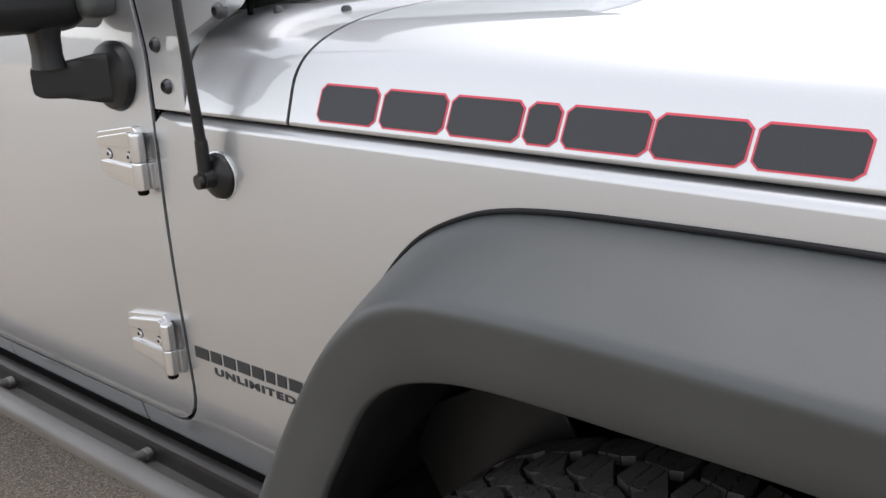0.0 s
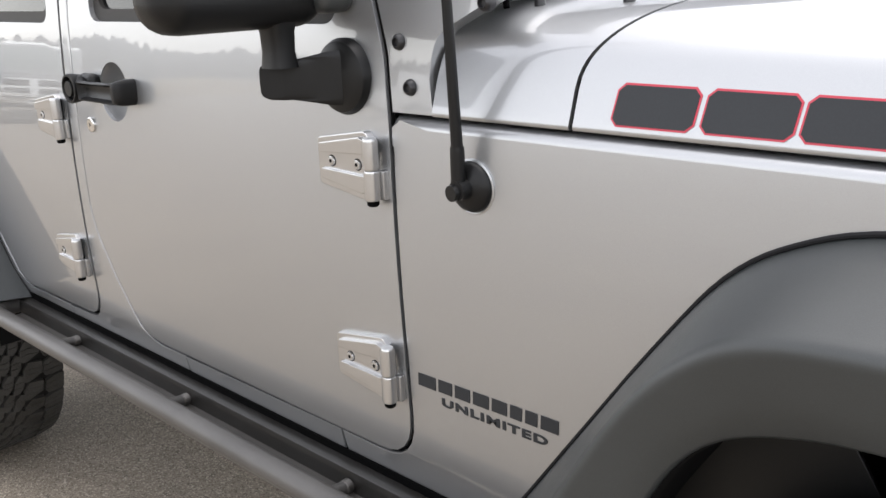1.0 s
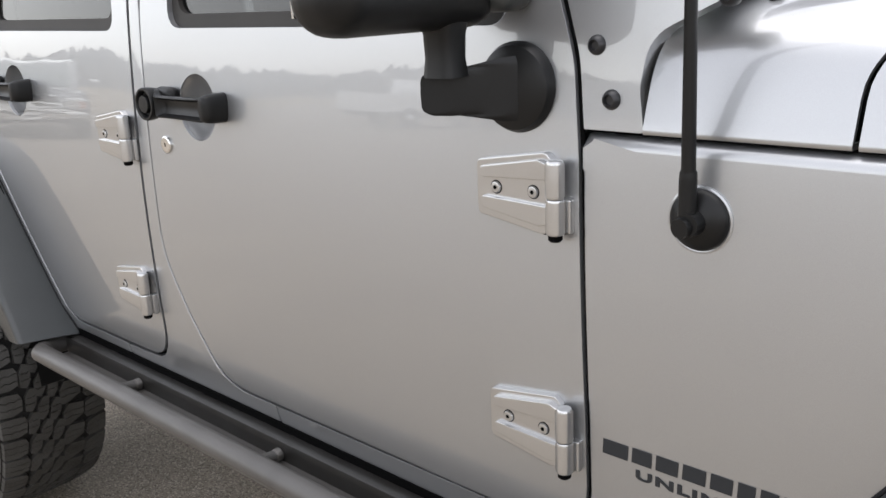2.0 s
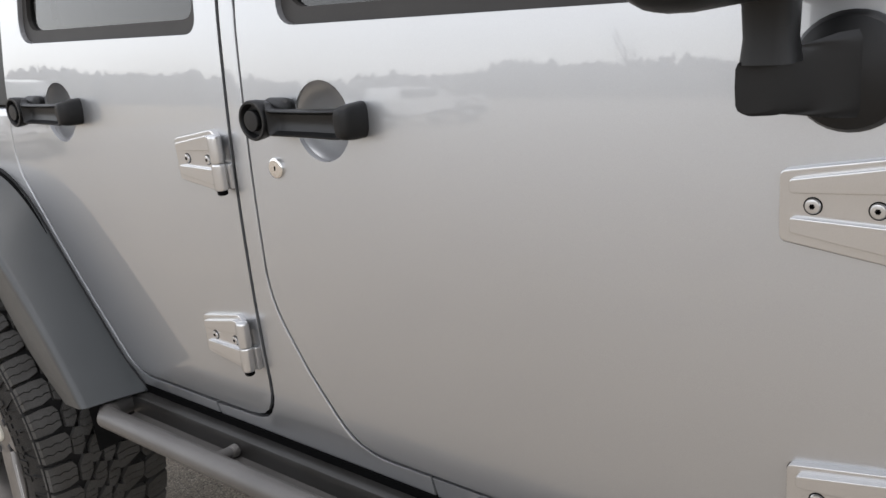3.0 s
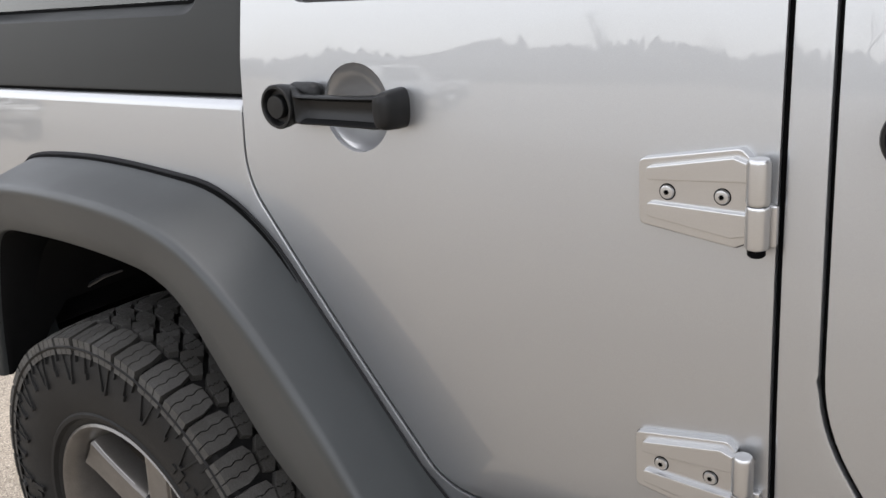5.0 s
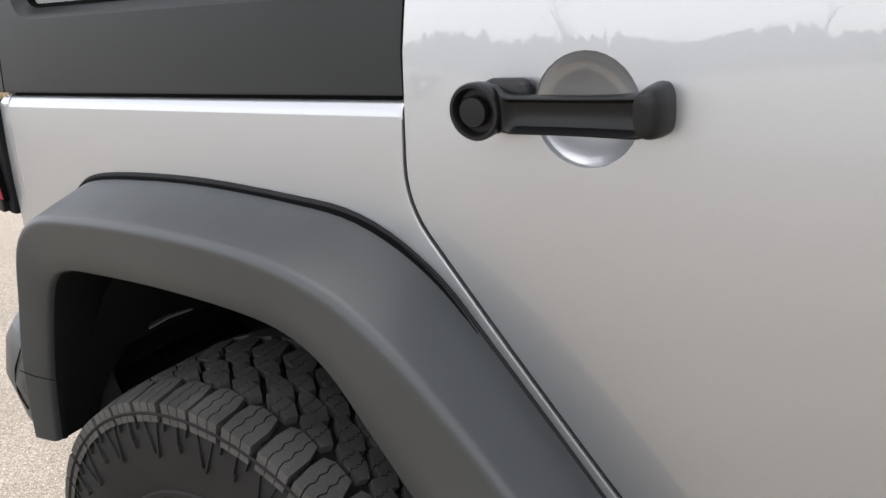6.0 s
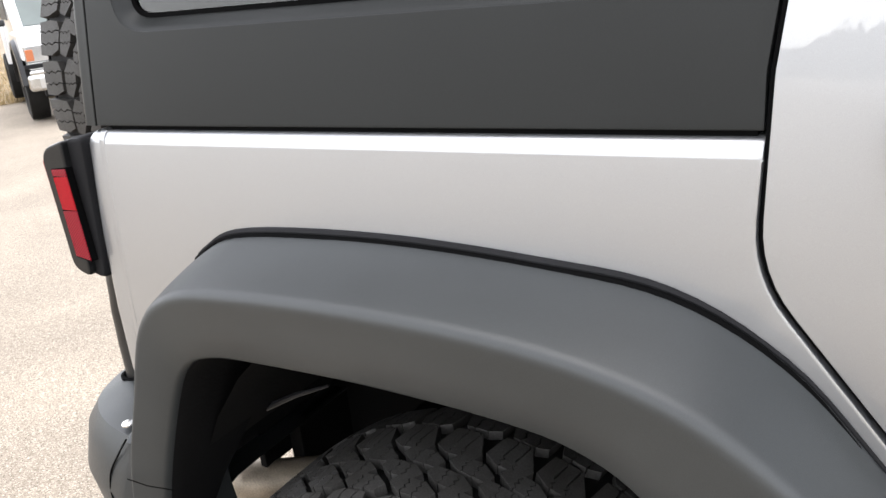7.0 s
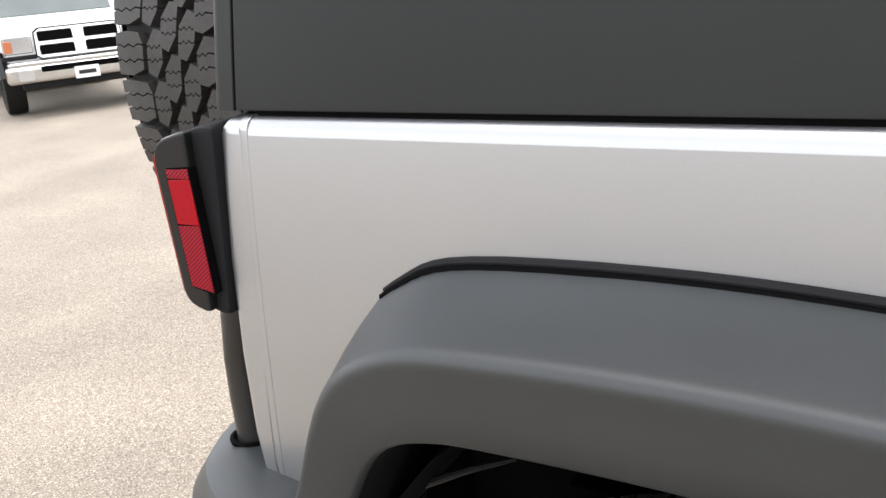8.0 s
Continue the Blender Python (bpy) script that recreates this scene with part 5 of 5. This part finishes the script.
# ---- dry verge, trees, far woods ----
def verge():
    """A low bank of dry grass along the lot's edge."""
    rng = random.Random(3)
    a, d, n = Vector((-14.0, 7.3)), Vector((0.52, 0.854)), Vector((-0.854, 0.52))
    rows = []
    for i in range(-25, 26):
        row = []
        for j in range(10):
            s, w = i * 2.2, [0, 0.25, 0.8, 2, 4, 8, 14, 22, 34, 60][j]
            p = a + d * s + n * (w + (rng.uniform(-0.15, 0.15) if j < 3 else 0))
            h = [0.0, 0.02, 0.05, 0.10, 0.18, 0.3, 0.4, 0.5, 0.6, 0.7][j] + rng.uniform(-0.01, 0.01) * (j > 0)
            row.append((p[0], p[1], h + 0.006 + ground_z(p[0])))
        rows.append(row)
    tagged(part("verge", grid_bm(rows), M_GRASS, weighted=False), "dry brown grass bank beside the asphalt lot", "verge", kind="structure")
    verts, faces = [], []
    for k in range(14000):
        s, w = rng.uniform(-9, 9), rng.random() ** 2 * 26 + 0.1
        p = a + d * s + n * w
        h0 = np.interp(w, [0, 0.25, 0.8, 2, 4, 8, 14, 22, 34], [0.0, 0.02, 0.05, 0.10, 0.18, 0.3, 0.4, 0.5, 0.6])
        h0 += ground_z(p[0]) + 0.003
        ang, hh, lean = rng.uniform(0, math.pi), rng.uniform(0.06, 0.22), rng.uniform(-0.1, 0.1)
        wd = rng.uniform(0.006, 0.02)
        c, s_ = math.cos(ang) * wd, math.sin(ang) * wd
        i0 = len(verts)
        verts += [(p[0] - c, p[1] - s_, h0), (p[0] + c, p[1] + s_, h0), (p[0] + lean, p[1] + lean * 0.5, h0 + hh)]
        faces.append((i0, i0 + 1, i0 + 2))
    me = bpy.data.meshes.new("dry_grass")
    me.from_pydata(verts, [], faces)
    me.materials.append(M_BLADE)
    tagged(new("dry_grass", me), "dry straw-coloured grass blades on the bank", "grass", kind="stuff")


verge()


def tree_mesh(seed, height, with_twigs=True):
    """Bare winter tree: trunk, limbs and thin twigs as tapered bars."""
    rng = random.Random(seed)
    trunk, twig = bmesh.new(), bmesh.new()

    def grow(p, d, length, r, depth):
        pts, rad = [p.copy()], [r]
        q = p.copy()
        dd = d.copy()
        for i in range(3):
            dd = (dd + Vector((rng.uniform(-0.18, 0.18), rng.uniform(-0.18, 0.18), rng.uniform(-0.02, 0.14)))).normalized()
            q = q + dd * length / 3
            pts.append(q.copy())
            rad.append(r * (1 - 0.18 * (i + 1)))
        tube_bm(pts, rad, 6 if depth < 2 else 3, trunk if depth < 2 else twig, caps=False)
        if depth < 4:
            for _ in range(rng.randint(3, 4)):
                k = rng.randint(1, 3)
                side = Vector((rng.uniform(-1, 1), rng.uniform(-1, 1), rng.uniform(0.0, 0.8))).normalized()
                grow(pts[k], (dd * 0.55 + side * 0.75).normalized(), length * rng.uniform(0.5, 0.72), rad[k] * 0.55, depth + 1)

    grow(Vector((0, 0, -0.1)), Vector((0, 0, 1)), height * 0.42, height * 0.018, 0)
    return trunk, twig


def tree(at, seed, height):
    ob = thing("bare_tree", at, "leafless brown tree standing in the dry grass", "tree", "bare trees at the lot's edge")
    trunk, twig = tree_mesh(seed, height)
    for bm in (trunk, twig):
        bm.transform(Matrix.Translation(at))
    t = part("trunk", trunk, M_BARK, ob, weighted=False)
    part("crown", twig, M_TWIG, ob, weighted=False)
    return ob


protos = [tree((-30.0, 8.0, -0.1), 11, 9.0), tree((-33.0, 14.0, -0.1), 12, 7.5), tree((-28.0, 22.0, -0.1), 13, 10.0)]
rng = random.Random(21)
for k in range(26):
    src = protos[k % 3]
    if k < 14:
        x, y = rng.uniform(-46, -26), rng.uniform(-6, 34)
    else:
        x, y = rng.uniform(-40, 40), rng.uniform(-75, -45)
    copy_thing(src, pose(x, y, ground_z(x) + 0.2, 0, 0, rng.uniform(0, 360)))


def woods():
    """The far wood's edge all round: one ragged ring of upright slivers."""
    rng = random.Random(8)
    verts, faces = [], []
    for k in range(15000):
        a = rng.uniform(0, 2 * math.pi)
        R = rng.uniform(75, 115)
        x, y = R * math.cos(a), R * math.sin(a)
        base = 2.7 + 0.5 * math.sin(a * 3.0 + 0.5) + 0.45 * math.sin(a * 11) + 0.5 * math.sin(a * 37) + rng.uniform(-1.2, 1.3)
        w = rng.uniform(0.10, 0.75)
        tx, ty = -math.sin(a) * w, math.cos(a) * w
        i0 = len(verts)
        top = max(1.2, base)
        low = ground_z(x) - 0.05
        verts += [(x - tx, y - ty, low), (x + tx, y + ty, low), (x + tx * 0.9, y + ty * 0.9, top * 0.8), (x + tx * rng.uniform(-0.4, 0.4), y, top), (x - tx * 0.9, y - ty * 0.9, top * 0.78)]
        faces.append((i0, i0 + 1, i0 + 2, i0 + 3, i0 + 4))
    me = bpy.data.meshes.new("far_woods")
    me.from_pydata(verts, [], faces)
    me.materials.append(M_WOOD)
    tagged(new("far_woods", me), "leafless brown woods along the horizon", "woods", kind="stuff")


woods()


# ---- the white pickup ----
def pickup(at, heading, label, paint=None):
    """A white heavy pickup, built nose to +x about its front axle's middle, then turned."""
    ob = thing("pickup_truck", (0, 0, 0), label, "truck", "parked pickups")
    paint = paint or M_WHITE

    def slab(pts, half, bevel=0.03, cuts=()):
        bm = panel_bm(rounded(pts), thick=2 * half, bevel=bevel, lean=False, y=-half)
        return bm

    W = 0.98
    part("cab", slab([(-0.55, 0.62), (-0.55, 1.21, 0.05), (-1.35, 1.88, 0.12), (-3.0, 1.96, 0.1), (-3.15, 1.35), (-3.15, 0.62)], W - 0.08, 0.06), paint, ob)
    part("hood", slab([(-0.60, 0.75), (-0.60, 1.23, 0.04), (0.64, 1.19, 0.14), (0.86, 1.08, 0.06), (0.86, 0.75)], W - 0.06, 0.07), paint, ob)
    part("bed", slab([(-3.2, 0.62), (-3.2, 1.32, 0.03), (-5.2, 1.34, 0.03), (-5.2, 0.62)], W - 0.02, 0.05), paint, ob)
    for s in (-1, 1):
        bm = bmesh.new()
        rows = []
        for k in range(13):
            a = math.pi * k / 12
            rows.append([(0.55 * math.cos(a), s * y, 0.52 + 0.50 * math.sin(a)) for y in (0.62, W + 0.03, W + 0.05)] + [(0.64 * math.cos(a), s * (W + 0.045), 0.54 + 0.58 * math.sin(a)), (0.67 * math.cos(a), s * (W - 0.02), 0.55 + 0.61 * math.sin(a))])
        grid_bm(rows, bm)
        part("wheel_arch", bm, M_TRIM, ob, "dark plastic wheel-arch flare")
        part("fender", box_bm((1.35, 0.10, 0.36), (0.12, s * (W - 0.06), 1.05), 0.04, 3), paint, ob)
        lampb = part("headlight", box_bm((0.10, 0.36, 0.24), (0.84, s * 0.755, 0.965), 0.03, 3), M_LAMP, ob, "clear headlight")
        part("turn_lamp", box_bm((0.04, 0.10, 0.15), (0.885, s * 0.875, 0.945), 0.012), M_AMBER, lampb, "amber turn lamp")
        part("lamp_trim", box_bm((0.06, 0.42, 0.055), (0.875, s * 0.76, 0.800), 0.012), M_LINER, ob)
        part("fog_lamp", box_bm((0.05, 0.20, 0.16), (1.030, s * 0.74, 0.585), 0.02), M_LAMP, ob)
        m = part("door_mirror", box_bm((0.12, 0.30, 0.10), (-0.95, s * 1.12, 1.36), 0.03), M_TRIM, ob)
        part("mirror_shell", box_bm((0.13, 0.18, 0.09), (-0.96, s * 1.22, 1.43), 0.03), M_CHROME, m)
        for x0 in (0.0, -3.55):
            bm = lathe_bm([(0.235, -0.10), (0.27, -0.13), (0.33, -0.14), (0.385, -0.125), (0.40, -0.10), (0.40, 0.10), (0.385, 0.125), (0.235, 0.10)], 40, "y", (x0, s * 0.86, 0.40), closed=True)
            w = part("wheel", bm, M_RUBBER, ob, "black tyre on steel wheel")
            part("rim", lathe_bm([(0.235, -0.09 * s), (0.22, -0.06 * s), (0.16, 0.07 * s), (0.08, 0.10 * s), (0.0005, 0.10 * s)], 28, "y", (x0, s * 0.86, 0.40)), M_CHROME, w)
        part("side_window", box_bm((1.55, 0.01, 0.44), (-2.15, s * (W - 0.075), 1.60), 0.02), M_TRIM, ob)
    part("windscreen", box_bm((0.012, 1.52, 0.86), (-0.96, 0, 1.555), 0.0, 1, None, Matrix.Rotation(radians(-51), 4, "Y")), M_SCREEN, ob, "sloping windscreen")
    part("wiper", box_bm((0.02, 1.3, 0.012), (-0.62, 0, 1.245), 0.003), M_TRIM, ob)
    # grille: bright surround, a cross of bright bars, four dark openings
    g = part("grille", panel_bm([Vector((y, z)) for y, z in ((-0.47, 1.145), (-0.535, 1.10), (-0.55, 0.81), (-0.50, 0.765), (0.50, 0.765), (0.55, 0.81), (0.535, 1.10), (0.47, 1.145))], thick=0.06, bevel=0.015, lean=False), M_BRIGHT, ob, "chrome crosshair grille")
    def lean(z):
        return 0.022 - 0.09 * (z - 0.75)

    for v in g.data.vertices:
        v.co = Vector((0.90 - v.co.y + lean(v.co.z), v.co.x, v.co.z))
    gap = part("grille_gap", panel_bm([Vector((y, z)) for y, z in ((-0.48, 1.155), (-0.545, 1.105), (-0.56, 0.805), (-0.51, 0.757), (0.51, 0.757), (0.56, 0.805), (0.545, 1.105), (0.48, 1.155))], thick=0.05, bevel=0.004, lean=False), M_SEAL_SHADE, g)
    for v in gap.data.vertices:
        v.co = Vector((0.885 - v.co.y + lean(v.co.z), v.co.x, v.co.z))
    for y0, y1 in ((-0.505, -0.070), (0.070, 0.505)):
        for z0, z1 in ((0.978, 1.112), (0.808, 0.940)):
            hole = part("grille_opening", panel_bm(rounded([(y0, z0, 0.02), (y1, z0, 0.02), (y1, z1, 0.035), (y0, z1, 0.035)]), thick=0.03, bevel=0.0, lean=False, y=-0.004), M_SEAL_SHADE, g)
            for v in hole.data.vertices:
                v.co = Vector((0.90 - v.co.y + lean(v.co.z), v.co.x, v.co.z))
            rim = [Vector((0.903 + lean(p[1]), p[0], p[1])) for p in rounded([(y0, z0, 0.02), (y1, z0, 0.02), (y1, z1, 0.035), (y0, z1, 0.035)])]
            part("opening_rim", tube_bm(rim + [rim[0]], 0.005, 6, caps=False), M_BRIGHT, g)
    part("grille_badge", panel_bm(rounded([(-0.058, 1.115, 0.01), (0.058, 1.115, 0.01), (0.060, 1.04, 0.01), (0.035, 0.96, 0.02), (-0.035, 0.96, 0.02), (-0.060, 1.04, 0.01)]), thick=0.02, bevel=0.006, lean=False), M_HINGE, g)
    badge = g.children[-1]
    for v in badge.data.vertices:
        v.co = Vector((0.918 - v.co.y + lean(v.co.z), v.co.x, v.co.z))
    bumperb = part("front_bumper", box_bm((0.22, 1.94, 0.22), (0.93, 0, 0.585), 0.05, 3), M_BRIGHT, ob, "chrome front bumper")
    part("upper_bumper", box_bm((0.20, 1.86, 0.07), (0.91, 0, 0.712), 0.025, 3), M_BRIGHT, bumperb)
    part("bumper_slot", box_bm((0.03, 1.10, 0.075), (1.032, 0, 0.640), 0.01), M_SEAL_SHADE, bumperb)
    part("air_dam", box_bm((0.10, 1.60, 0.12), (0.90, 0, 0.440), 0.03), M_LINER, bumperb)
    plate = part("number_plate", box_bm((0.012, 0.31, 0.155), (1.048, 0, 0.545), 0.004), M_WHITE, bumperb, "white plate with a plain dark bar")
    part("plate_bar", box_bm((0.003, 0.22, 0.05), (1.0555, 0, 0.545)), M_DECAL, plate)
    part("underbody", box_bm((5.6, 1.4, 0.22), (-2.3, 0, 0.55), 0.02), M_DARK, ob)
    ob.matrix_basis = pose(*at, 0, 0, heading) @ Matrix.Diagonal((0.948, 0.948, 0.948, 1))
    return ob


truck = pickup((-10.15, 7.41, ground_z(-10.15)), -30.2, "white heavy-duty pickup truck with chrome grille, parked on the asphalt")
copy_thing(truck, pose(-16.65, -21.9, ground_z(-16.65), 0, 0, -80))
pickup((-13.4, -5.8, ground_z(-13.4)), 22.0, "dark grey pickup truck with chrome grille, parked on the asphalt", M_TRUCK_GREY)
